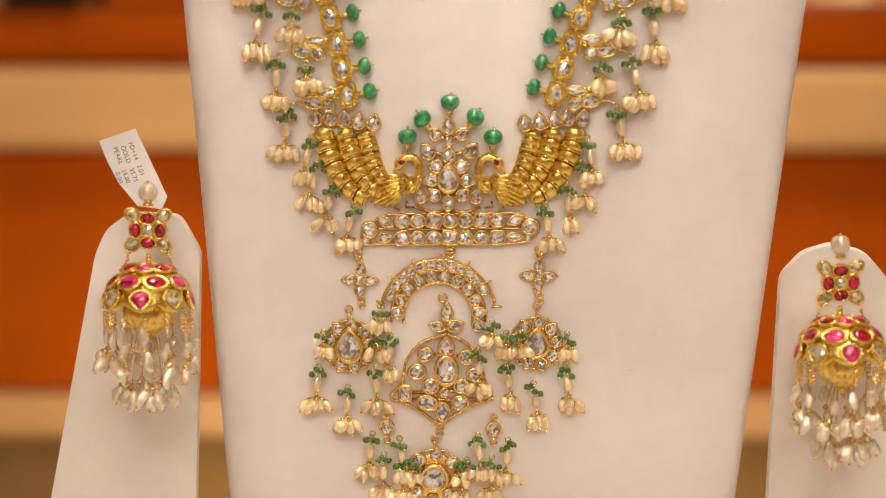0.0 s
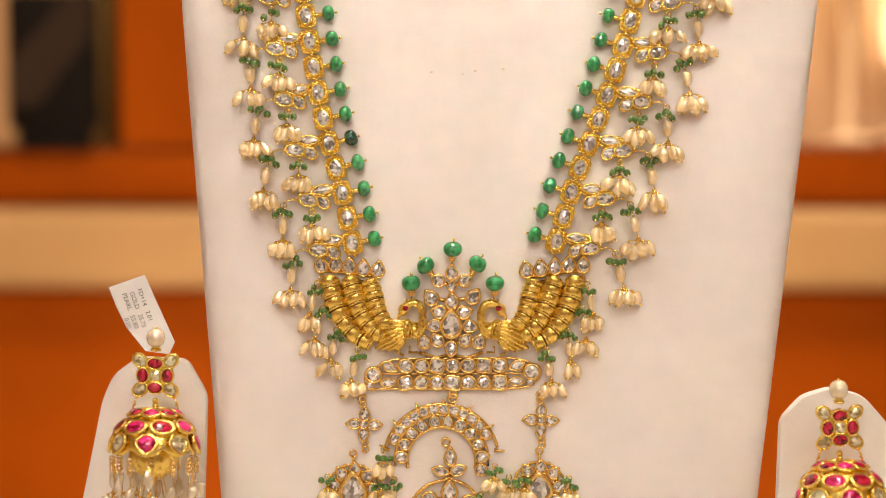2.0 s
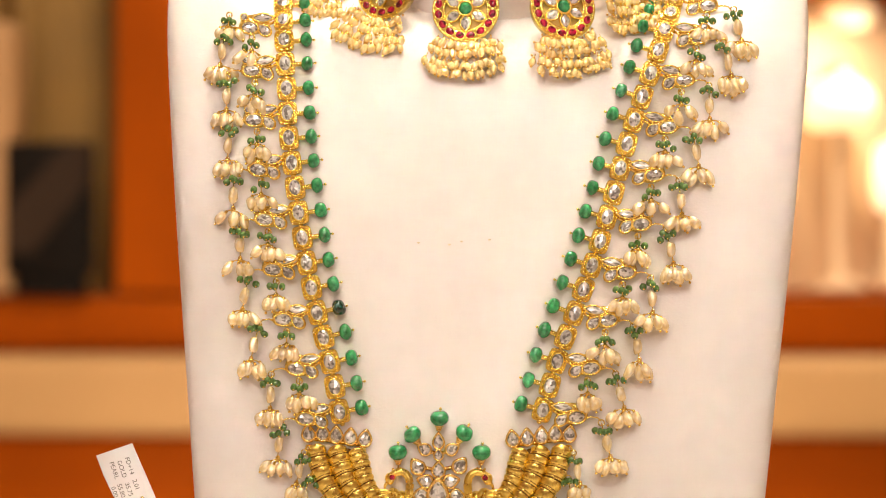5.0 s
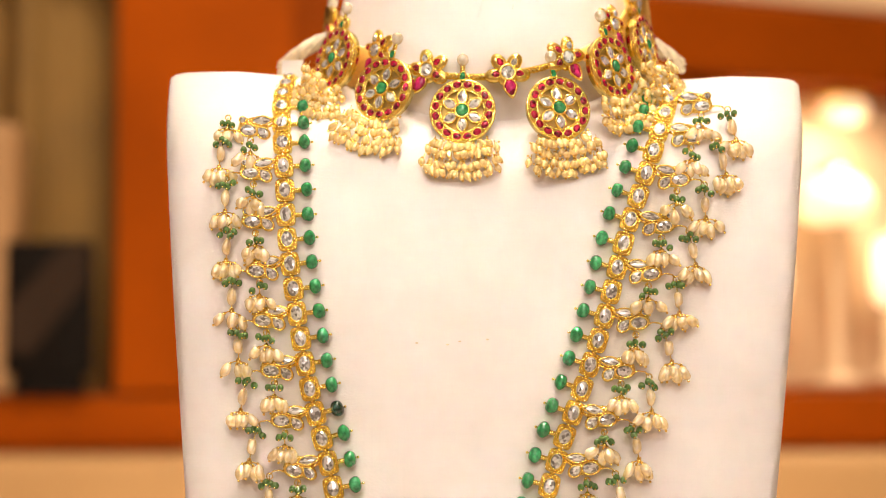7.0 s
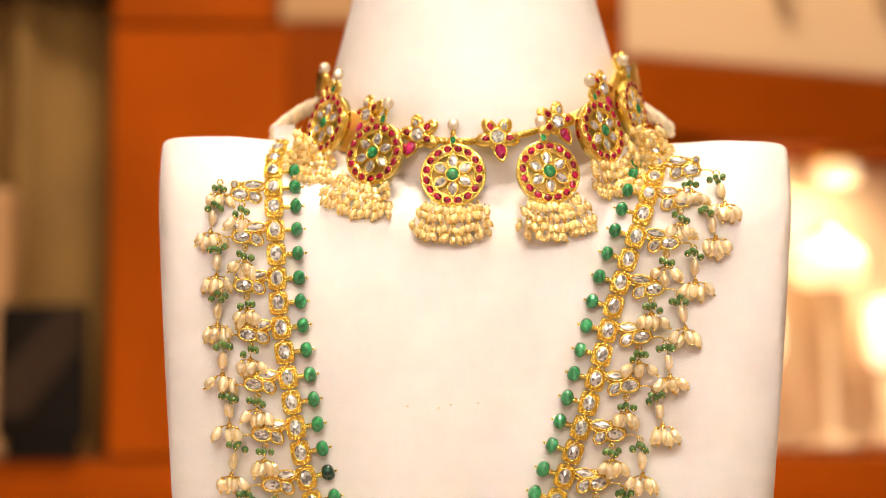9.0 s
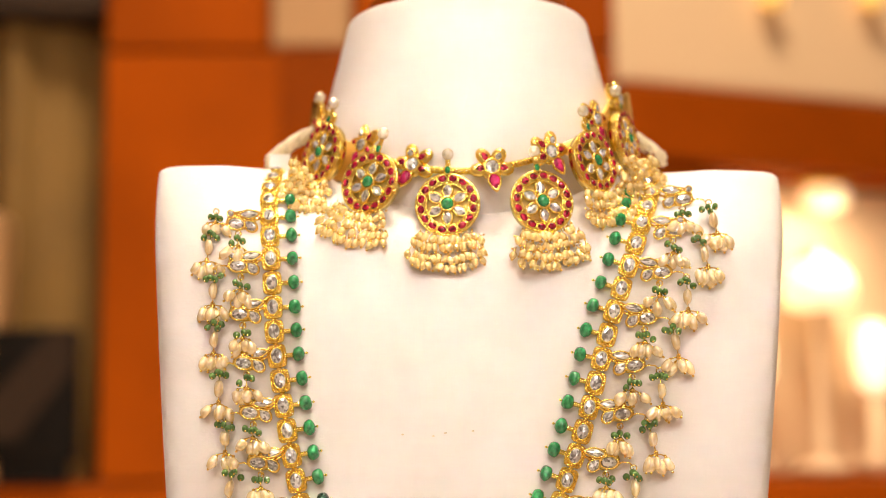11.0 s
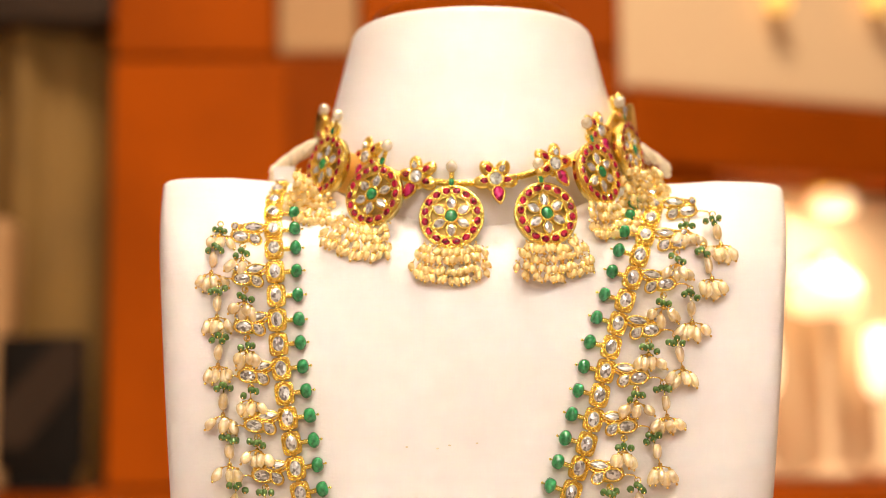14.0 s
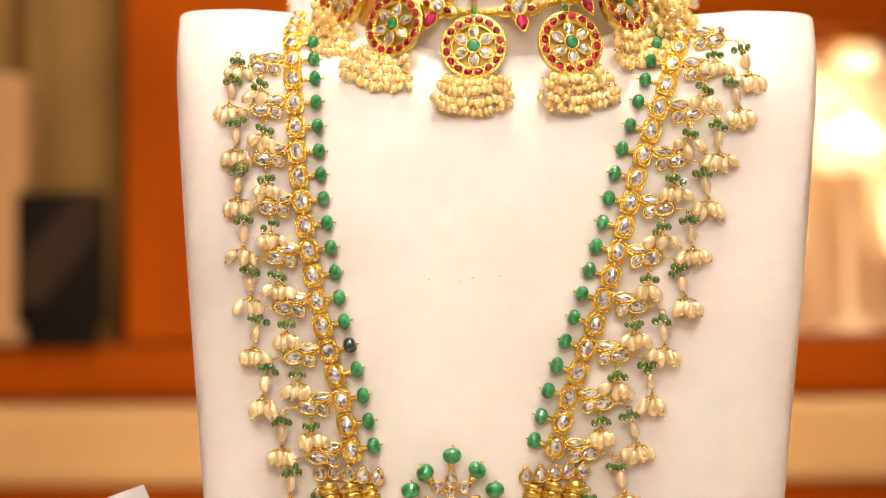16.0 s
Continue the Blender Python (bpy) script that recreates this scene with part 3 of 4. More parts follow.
    return [(x / 1000, y / 1000, z / 1000) for x, y, z in verts], faces


LINK = data_mesh("link", link_shape(), BRIGHT, True)
LEFT_LINE = [(-17.4, 207.9), (-21.0, 225.6), (-25.3, 242.2), (-28.6, 258.4), (-31.4, 276), (-34.2, 296.5), (-35.2, 312.8), (-36.2, 326.5), (-37.3, 337.5), (-38, 346)]
RIGHT_LINE = [(48.3, 208.6), (53.3, 225.6), (59.1, 241.3), (64.9, 257.5), (70.0, 274), (76.0, 296), (80.9, 310.4), (85.4, 322.8), (89.4, 334), (93.4, 344.5)]


def leaf_cluster(frame_at, side, first, big):
    """Four diamonds set like leaves, with two tassels. side: which way is outward."""
    c = clear(frame_at + Vector((side * 0.0094, -0.0012, -0.0014)), 2.4)
    lay = lambda x, z, deg=0: Matrix.Translation(c + Vector((side * x / 1000, 0, z / 1000))) @ spin(deg * side)
    g = Piece("leaf_setting", necklace, GOLD)
    j = lambda: RND.uniform(-6, 6)
    g.stone("oval", lay(3.4, 2.7), 0.95, 0.95, DIAMOND)
    g.stone("marquise", lay(-2.9, 2.4, -8 + j()), 3.0, 1.25, DIAMOND, high=1.0)
    g.stone("oval", lay(1.5, -0.8, 8 + j()), 2.5, 1.7, DIAMOND, high=1.1)
    g.stone("pear", lay(-3.4, -1.7, -50 + j()), 1.5, 2.0, DIAMOND, high=1.0)
    g.add(ball_shape(12, 6), Matrix.Translation(c + Vector((0, 0.0007, 0.0002))) @ Matrix.Diagonal((0.0052, 0.0011, 0.0036, 1)))
    g.wire([c + Vector((-side * 0.0040, 0.0003, 0)), frame_at + Vector((side * 0.003, -0.0005, 0))], 0.55)
    hook = c + Vector((side * 0.0052, -0.0003, -0.0014))
    g.wire([hook - Vector((side * 0.0012, 0, 0)), hook + Vector((side * 0.0008, 0, 0.0007)), hook + Vector((side * 0.0030, 0, 0.0004)), hook + Vector((side * 0.0042, 0, -0.0008))], 0.38, taper=0.6)
    g.ball(c + Vector((0, 0, -0.0042)), 0.6)
    g.done()
    x, z = c.x * 1000, c.z * 1000
    dangle(necklace, x + side * 9.4, z - 2.6, 3.4, RND.choice((4, 5, 5)), True, side * RND.uniform(0.0, 0.6), 1.12)
    if big >= 16 and side < 0:
        dangle(necklace, x + side * 8.5, z + 3.6, 3.0, 4, False, 0.0, 1.05)
    if not first:
        dangle(necklace, x + side * 0.3, z - 4.7, 3.8, 4, False, 0.0, 1.12)


for side, line in ((-1, LEFT_LINE), (1, RIGHT_LINE)):
    places = [surf(x, z, 1.6) for x, z in line]
    x_top = line[-1][0] / 1000
    places += [Vector((x_top - side * 0.0005, 0.481, 0.3555)), Vector((x_top - side * 0.001, 0.493, 0.3585)), Vector((x_top - side * 0.0015, 0.510, 0.3592))]
    for i, (p, t) in enumerate(spline(places, 0.00822)):
        n = Vector((1, 0, 0)).cross(t).normalized()
        right = t.cross(n)
        m = Matrix.Translation(p) @ Matrix((right, -n, t)).transposed().to_4x4()
        link = put("link", LINK, m, necklace)
        stone_m = m @ Matrix.Translation((0, -0.0013, 0)) @ Matrix.Diagonal((0.00188, 0.0011, 0.0025, 1)) @ spin(RND.choice((0, 90, 180, 270)))
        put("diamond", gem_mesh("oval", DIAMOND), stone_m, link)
        if p.z > 0.3475:
            continue
        inward = right * -side
        g = Piece("bead_pin", necklace, BRIGHT)
        base = p + inward * 0.0032 - t * 0.0002
        g.wire([base, base + inward * 0.0022], 0.62)
        for k in (0.2, 1.0, 1.7):
            g.ball(base + inward * k / 1000, 0.85)
        g.ball(base + inward * 0.0066, 0.45)
        g.wire([base + inward * 0.0022, base + inward * 0.0066], 0.22, 4)
        dark = (side < 0 and i == 4) or RND.random() < 0.003
        g.bead("emerald_bead", bead_mesh(EMERALD_DARK if dark else EMERALD, i % 4, 0.14), Matrix.Translation(base + inward * 0.0040 + n * 0.0004) @ aim(inward) @ Matrix.Diagonal((0.0028 - 0.000025 * i, 0.0028 - 0.000025 * i, 0.0021 - 0.00001 * i, 1)))
        g.done()
        if i % 2 == 0 and i < 20:
            leaf_cluster(p, side, i == 0, i)


# ---- its pendant: a crown between two peacocks ----
def crown():
    g = Piece("crown", necklace, ROSE_GOLD, "openwork crown of diamonds set in gold")
    g.set("pear", (14.4, 181.4), 2.7, 3.5, 0, 2.4)
    for xz, rx, rz, deg in (((14.6, 188.9), 1.7, 2.0, 0), ((14.6, 193.8), 1.2, 1.4, 0), ((14.6, 198.2), 1.5, 2.0, 0), ((14.4, 173.8), 1.6, 2.0, 180)):
        g.set("pear", xz, rx, rz, deg, 2.0)
    for xz, r, deg in (((10.2, 195.7), 1.6, 60), ((18.9, 195.7), 1.6, -60), ((7.9, 190.0), 1.9, 35), ((21.5, 190.4), 1.9, -35), ((10.6, 185.4), 1.8, 75), ((18.5, 185.4), 1.8, -75),
                       ((9.0, 181.1), 1.7, 100), ((20.5, 180.9), 1.7, -100), ((5.6, 175.7), 1.7, 20), ((10.0, 176.3), 1.7, 40), ((19.0, 176.3), 1.7, -40), ((23.4, 175.7), 1.7, -20)):
        g.set("pear", xz, r * 0.98, r * 1.1, deg, 1.8)
    hubs = [(14.6, 198.2), (14.6, 193.8), (14.6, 188.9), (14.4, 181.4), (14.4, 173.8)]
    g.wire([surf(*q, 0.9) for q in hubs], 0.9)
    for a, b in (((7.9, 190.0), (14.6, 188.9)), ((21.5, 190.4), (14.6, 188.9)), ((10.2, 195.7), (14.6, 193.8)), ((18.9, 195.7), (14.6, 193.8)), ((5.6, 175.7), (23.4, 175.7)), ((9.0, 181.1), (20.5, 180.9)), ((10.6, 185.4), (18.5, 185.4))):
        g.wire([surf(*a, 0.9), surf((a[0] + b[0]) / 2, (a[1] + b[1]) / 2, 0.8), surf(*b, 0.9)], 0.7)
    for a, b in (((4.1, 172.3), (14.4, 171.4)), ((14.4, 171.4), (24.7, 172.3))):
        m = ((a[0] + b[0]) / 2, (a[1] + b[1]) / 2 - 1.2)
        g.wire([surf(*a, 1.2), surf(*m, 1.4), surf(*b, 1.2)], 0.55)
    for foot, head, deg in (((14.5, 200.0), (15.0, 206.0), 0), ((9.1, 196.3), (6.1, 200.7), 22), ((20.0, 196.3), (22.9, 201.3), -22), ((1.6, 189.5), (1.6, 195.0), 0), ((28.2, 189.6), (28.6, 195.0), 0)):
        a, b = surf(*foot, 1.8), surf(*head, 3.0)
        w = (b - a).normalized()
        g.wire([a, b + w * 0.0032], 0.3)
        for k, r in ((-3.9, 0.9), (-3.2, 1.15), (-2.5, 1.5)):
            g.wire([b + w * (k - 0.3) / 1000, b + w * (k + 0.3) / 1000], r, 10)
        g.ball(b + w * 0.0031, 0.5)
        g.bead("emerald_bead", bead_mesh(EMERALD, 2, 0.1), Matrix.Translation(b) @ aim(w) @ Matrix.Diagonal((0.0031, 0.0031, 0.0024, 1)))
    g.done()


def plume(points, parent, wide):
    """A ribbed, tapering tail feather of cast gold."""
    line = spline([surf(x, z, 2.4) for x, z in points], 0.00019)
    n, rings, dark = 16, [], []
    total = len(line)
    for i, (p, t) in enumerate(line):
        u = i / (total - 1)
        body = (0.84 + 0.16 * math.sin(min(1, u * 2.6) * math.pi / 2)) * (1 - 0.30 * max(0, u - 0.35) / 0.65)
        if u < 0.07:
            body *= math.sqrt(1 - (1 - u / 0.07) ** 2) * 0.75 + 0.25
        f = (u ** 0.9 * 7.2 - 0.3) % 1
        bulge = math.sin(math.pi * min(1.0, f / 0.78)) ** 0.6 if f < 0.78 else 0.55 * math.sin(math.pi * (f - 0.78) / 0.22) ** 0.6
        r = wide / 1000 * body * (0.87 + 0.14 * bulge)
        # true on dark bands: engraved lines plus groove shade set in colour
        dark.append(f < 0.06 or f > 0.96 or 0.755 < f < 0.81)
        nrm = Vector((0, -1, 0))
        right = t.cross(nrm).normalized()
        ring = []
        for j in range(n):
            a = 2 * math.pi * j / n
            ring.append(p + right * r * math.cos(a) + nrm * r * 0.8 * math.sin(a) - t * 0.30 * r * max(0, math.sin(a)))
        rings.append(ring)
    bm = bmesh.new()
    loft(bm, rings)
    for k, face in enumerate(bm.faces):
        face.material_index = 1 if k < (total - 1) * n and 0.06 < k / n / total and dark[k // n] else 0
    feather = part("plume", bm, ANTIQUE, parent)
    feather.data.materials.append(OXIDE_SHADE)


def peacock(flip):
    """A cast gold peacock; flip mirrors it about the pendant's middle."""
    axis = ((15.0, 206.0)[0] + (14.4, 173.8)[0]) / 2
    at = lambda q: (2 * axis - q[0], q[1]) if flip else q
    s = -1 if flip else 1
    g = Piece("peacock", necklace, ANTIQUE, "antique gold peacock with a ruby eye")
    FANX, FANZ = (-1.1, 182.2)
    # breast and wing with raised feather lines
    for q, rx, rz, deg, dep in (((-5.0, 177.3), 4.8, 4.0, 35, 2.6), ((0.1, 179.9), 2.6, 3.4, 10, 3.3), ((2.6, 179.7), 2.2, 2.6, 0, 2.8)):
        g.add(ball_shape(18, 12), Matrix.Translation(surf(*at(q), 1.2)) @ spin(deg * s) @ Matrix.Diagonal((rx / 1000, dep / 1000, rz / 1000, 1)))
    fan = (((-0.7, 182.1), (-4.3, 182.6), (-7.1, 181.9)), ((-0.6, 181.2), (-4.9, 181.0), (-8.3, 179.7)), ((-0.5, 180.4), (-5.1, 179.5), (-9.2, 177.5)), ((-0.4, 179.5), (-5.1, 178.0), (-9.8, 175.5)), ((-0.4, 178.7), (-5.0, 176.5), (-10.2, 173.6)), ((-0.4, 177.8), (-4.1, 175.5), (-8.7, 172.9)), ((-0.4, 177.0), (-3.3, 174.8), (-6.3, 172.7)), ((-0.4, 176.3), (-2.2, 174.4), (-4.1, 172.9)))
    for a, m, b in fan:
        g.wire([p for p, _ in spline([surf(*at(a), 3.8), surf(*at(m), 4.0), surf(*at(b), 2.2)], 0.001)], 0.78, 6, 0.85)
    for k in range(3):
        g.wire([p for p, _ in spline([surf(*at(q), 4.3) for q in ((FANX + k * 0.9, FANZ), (FANX + 1.0 + k * 0.9, FANZ - 3.0), (FANX + 0.4 + k * 0.9, FANZ - 6.0))], 0.0008)], 0.4)
    # neck and head
    neck = [(2.4, 177.8), (4.3, 179.5), (5.3, 182.8), (5.0, 186.6), (2.9, 188.6), (0.1, 187.9), (-1.1, 186.2)]
    g.wire([v for v, _ in spline([surf(*at(q), 3.0) for q in neck], 0.0006)], 1.5, 10, 0.8)
    rnd = random.Random(3)
    for q, _ in spline([surf(*at(q), 3.0) for q in neck[:3]], 0.0007):
        for _ in range(4):
            a = rnd.uniform(-1.1, 1.1)
            g.ball(q + Vector((1.3 * math.sin(a), -1.3 * math.cos(a), rnd.uniform(-0.4, 0.4))) / 1000, 0.33)
    g.add(ball_shape(12, 8), Matrix.Translation(surf(*at((-1.1, 186.4)), 3.0)) @ Matrix.Diagonal((0.0016, 0.0016, 0.0020, 1)))
    g.wire([surf(*at((-1.7, 185.3)), 3.2), surf(*at((-2.7, 184.1)), 3.0), surf(*at((-2.8, 182.7)), 2.8)], 0.75, 6, 0.35)
    for q, r in (((1.2, 189.3), 0.5), ((-0.1, 189.5), 0.45), ((2.3, 189.8), 0.4)):
        g.ball(surf(*at(q), 3.2), r)
    # legs
    for a, b, c in (((-2.2, 173.9), (-2.6, 172.1), (-0.9, 171.2)), ((1.2, 174.4), (0.7, 172.3), (3.7, 172.3))):
        g.wire([surf(*at(a), 1.6), surf(*at(b), 1.4), surf(*at(c), 1.4)], 0.4)
    g.stone("oval", Matrix.Translation(surf(*at((-0.3, 187.0)), 4.3)), 0.85, 0.85, RUBY, "ruby_eye", True, 0.8)
    bird = g.done()
    # dark sheet under the tail that supplies the shade between plumes
    backing = Piece("tail_backing", bird, OXIDE_SHADE, "dark sheet for the shade between plumes")
    backing.add(ball_shape(24, 8), Matrix.Translation(surf(*at((-15.2, 187.2)), 0.7)) @ spin(29 * s) @ Matrix.Diagonal((0.0072, 0.0009, 0.0098, 1)))
    backing.done()
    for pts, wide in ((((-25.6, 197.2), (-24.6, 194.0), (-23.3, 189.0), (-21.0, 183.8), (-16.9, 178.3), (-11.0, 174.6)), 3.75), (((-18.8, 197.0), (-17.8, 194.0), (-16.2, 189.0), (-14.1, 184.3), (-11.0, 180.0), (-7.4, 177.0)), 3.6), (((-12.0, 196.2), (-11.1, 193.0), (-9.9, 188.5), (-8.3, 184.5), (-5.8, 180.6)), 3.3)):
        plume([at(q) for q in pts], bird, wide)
    # row of diamonds along the top of the tail
    r = Piece("tail_crest", necklace, ROSE_GOLD)
    for q, deg in (((-27.5, 200.6), 8), ((-22.9, 200.8), 3), ((-18.5, 200.1), 0), ((-13.9, 199.5), -3), ((-9.2, 199.0), -10)):
        r.set("pear", at(q), 1.75, 2.1, deg * s, 1.8)
    r.wire([surf(*at(q), 1.0) for q in ((-27.9, 198.9), (-22.9, 198.8), (-18.4, 198.1), (-13.8, 197.6), (-8.8, 197.0))], 0.8)
    r.done()
    # tassels along the outer feather
    for q, n in (((-28.4, 194.8), 3), ((-26.7, 186.7), 4), ((-22.2, 179.7), 3), ((-15.4, 173.2), 4)):
        x, z = at(q)
        h = Piece("hook", necklace, GOLD)
        h.wire([surf(x + s * 2.0, z + 2.2, 2.0), surf(x + s * 0.5, z + 2.2, 2.8), surf(x, z + 0.6, 3.0)], 0.4)
        h.done()
        dangle(necklace, x - s * 0.4, z, 3.2, n, True, -s * RND.uniform(0.1, 0.5))


crown()
peacock(False)
peacock(True)

bar = Piece("diamond_bar", necklace, ROSE_GOLD, "two rows of diamonds in a gold bar")
for q, kind, rx, rz, deg in (((-10.7, 165.0), "oval", 2.1, 2.0, 0), ((-5.6, 167.6), "marquise", 2.3, 1.3, -28), ((35.7, 168.1), "marquise", 2.2, 1.3, 20), ((40.6, 166.2), "oval", 2.2, 2.0, 0), ((-6.0, 162.4), "marquise", 2.2, 1.3, 5), ((35.5, 163.0), "marquise", 2.2, 1.2, 0), ((-11.9, 161.4), "oval", 1.0, 1.0, 0), ((40.2, 162.6), "oval", 1.0, 1.0, 0)):
    bar.set(kind, q, rx, rz, deg, 1.8)
for k in range(7):
    for top in (0, 1):
        a, b = ((-0.3, 167.9), (30.2, 168.2)) if top else ((-0.3, 162.4), (30.2, 162.6))
        bar.set("oval" if (k + top) % 3 else "cushion", (a[0] + (b[0] - a[0]) * k / 6, a[1] + (b[1] - a[1]) * k / 6), RND.uniform(1.85, 2.1), RND.uniform(1.75, 1.95), RND.uniform(-25, 25), 1.8)
for pts in (((-13.6, 163.7), (-9.4, 167.6), (-5.6, 169.5), (-0.3, 170.0), (15.0, 170.1), (30.2, 170.4), (36.1, 170.1), (41.1, 168.3), (43.7, 165.1)), ((-13.6, 163.7), (-12.6, 160.1), (-6.0, 160.3), (15.1, 160.2), (36.1, 160.7), (41.2, 162.5), (43.7, 165.1)), ((-8.5, 165.3), (-0.3, 165.1), (15.0, 165.1), (30.2, 165.4), (38.6, 165.4))):
    bar.wire([p for p, _ in spline([surf(*q, 1.0) for q in pts], 0.001)], 0.45)
bar.ring(surf(*(15.1, 158.8), 1.8), 1.3, 0.4)
bar.done()


# ---- the hanging pieces under the bar ----
def flower(q, rx, rz, petals, orbit, start, kind="pear"):
    g = Piece("flower_drop", necklace, ROSE_GOLD, "round diamond flower set in gold")
    g.set(kind, q, rx, rz, 0, 2.6)
    for k in range(petals):
        a = radians(start + 360 * k / petals)
        x, z = q[0] + orbit * math.sin(a), q[1] + orbit * 1.05 * math.cos(a)
        g.set("pear", (x, z), 1.5, 1.7, -math.degrees(a), 1.7)
        g.ball(surf(q[0] + (orbit + 2.1) * math.sin(a + 0.3), q[1] + (orbit + 2.2) * math.cos(a + 0.3), 1.8), 0.55)
    g.add(ball_shape(20, 6), Matrix.Translation(surf(*q, 0.9)) @ Matrix.Diagonal(((orbit + 0.6) / 1000, 0.0008, (orbit + 0.7) / 1000, 1)))
    g.ring(surf(*q, 1.2), orbit + 1.9, 0.45, n=28)
    g.wire([surf(q[0], q[1] + orbit + 1.5, 1.6), surf(q[0], q[1] + orbit + 5.0, 1.8)], 0.5)
    g.ring(surf(q[0], q[1] + orbit + 5.6, 1.8), 1.1, 0.35)
    return g.done()


def star(q):
    g = Piece("star_link", necklace, ROSE_GOLD)
    g.set("oval", q, 1.1, 1.1, 0, 2.0)
    for deg in (0, 90, 180, 270):
        a = radians(deg + 3)
        g.set("pear", (q[0] + 3.3 * math.sin(a), q[1] + 3.3 * math.cos(a)), 1.35, 1.8, -deg, 1.7)
    for k in (-6.4, 6.6, -8.2, 8.4):
        g.ring(surf(q[0] - 0.4 * k / 8, q[1] + k, 1.8), 1.0, 0.38, n=12)
    g.done()


star((-13.9, 148.7))
star((43.6, 150.2))
flower((-17.5, 126.8), 3.4, 4.2, 9, 6.6, 5)
flower((43.1, 127.8), 3.3, 3.6, 9, 6.6, 5)
flower((10.1, 82.8), 3.6, 3.5, 8, 7.4, 5, "oval")

arch = Piece("arch", necklace, ROSE_GOLD, "gold arch set with two rows of diamonds")
mid, rad = (11.3, 136.6), 17.6
for k in range(12):
    a = radians(-64 + 122 * k / 11)
    arch.set("oval", (mid[0] + (rad - 0.6) * math.sin(a), mid[1] + (rad - 0.4) * math.cos(a)), RND.uniform(1.5, 1.85), 1.3, -math.degrees(a) + RND.uniform(-12, 12), 1.8)
for k in range(11):
    a = radians(-84 + 186 * k / 10)
    arch.set("pear" if k % 2 else "oval", (mid[0] + (rad - 4.4) * math.sin(a), mid[1] + (rad - 4.4) * math.cos(a)), RND.uniform(1.35, 1.6), RND.uniform(1.5, 1.9), -math.degrees(a), 1.8)
for r, lim, th in ((rad + 1.2, 80, 0.6), (rad - 2.4, 96, 0.6), (rad - 6.4, 102, 0.65)):
    arch.wire([surf(mid[0] + r * math.sin(radians(k)), mid[1] + r * math.cos(radians(k)), 1.3) for k in range(-lim, lim + 1, 6)], th)
for k in range(-78, 80, 26):
    a = radians(k)
    arch.wire([surf(mid[0] + rad * math.sin(a), mid[1] + rad * math.cos(a), 1.6), surf(mid[0] + (rad + 3.3) * math.sin(a + 0.05), mid[1] + (rad + 3.3) * math.cos(a + 0.05), 2.0)], 0.8, 6, 0.35)
arch.ring(surf(*(15.0, 157.4), 1.8), 1.4, 0.42)
arch.done()

drop = Piece("heart_drop", necklace, ROSE_GOLD, "openwork diamond drop framed by twisted gold wire")
for q, kind, rx, rz, deg in (((14.2, 137.9), "pear", 1.6, 2.3, 0), ((11.1, 133.4), "marquise", 2.4, 1.3, -15), ((16.6, 133.7), "pear", 1.5, 2.0, -70), ((13.9, 126.6), "pear", 2.1, 2.5, 0), ((7.2, 124.2), "oval", 2.0, 1.8, 30), ((20.4, 123.2), "oval", 2.0, 1.8, -30), ((4.4, 118.4), "oval", 2.3, 1.9, 20), ((13.9, 118.8), "oval", 2.9, 3.9, 0), ((0.6, 111.2), "cushion", 1.6, 2.1, 0), ((8.8, 113.6), "oval", 2.1, 2.0, 20), ((13.4, 111.5), "oval", 1.3, 1.3, 0), ((7.8, 108.1), "oval", 2.7, 2.0, -15), ((18.4, 108.1), "oval", 2.2, 2.0, 20), ((12.7, 105.3), "pear", 2.0, 2.5, 180), ((18.9, 113.7), "oval", 2.0, 1.9, -20), ((23.0, 117.4), "oval", 2.0, 1.7, -20)):
    drop.set(kind, q, rx, rz, deg, 1.9)
for pts, wire in ((((13.7, 130.9), (6.0, 128.1), (1.0, 122.1), (-0.7, 114.2), (-4.4, 109.7), (1.8, 107.2), (7.0, 104.0), (11.9, 101.1), (16.9, 104.0), (22.6, 107.3), (28.8, 109.7), (26.5, 115.3), (24.6, 122.2), (19.9, 128.2), (13.7, 130.9)), 0.55),):
    line = spline([surf(*q, 1.4) for q in pts], 0.0007)
    drop.wire([p for p, _ in line], wire)
    for k, (p, t) in enumerate(line):
        drop.ball(p + Vector((0.35 * math.sin(k * 1.9), -0.45, 0.35 * math.cos(k * 1.9))) / 1000, 0.42)
for a, b in (((13.9, 131.1), (13.9, 125.8)), ((13.9, 125.8), (14.0, 102.4)), ((0.3, 111.2), (25.6, 112.1)), ((7.2, 124.2), (20.4, 123.2)), ((8.8, 113.6), (12.7, 105.3)), ((0.8, 108.8), (23.6, 108.9)), ((14.2, 140.6), (14.2, 130.1))):
    drop.wire([surf(*a, 0.8), surf(*b, 0.8)], 0.7)
drop.ring(surf(*(12.7, 142.9), 1.8), 1.3, 0.42)
drop.ring(surf(*(11.7, 99.7), 1.8), 1.2, 0.42)
drop.ring(surf(*(11.7, 97.8), 1.8), 1.0, 0.38)
drop.done()

for q in ((-5.5, 99.7), (29.4, 99.0)):
    g = Piece("stone_drop", necklace, ROSE_GOLD)
    g.set("pear", q, 1.9, 2.3, 180, 2.2)
    g.ring(surf(q[0], q[1] + 4.2, 2.0), 1.0, 0.38)
    g.ring(surf(q[0], q[1] - 4.2, 2.0), 1.0, 0.38)
    g.done()

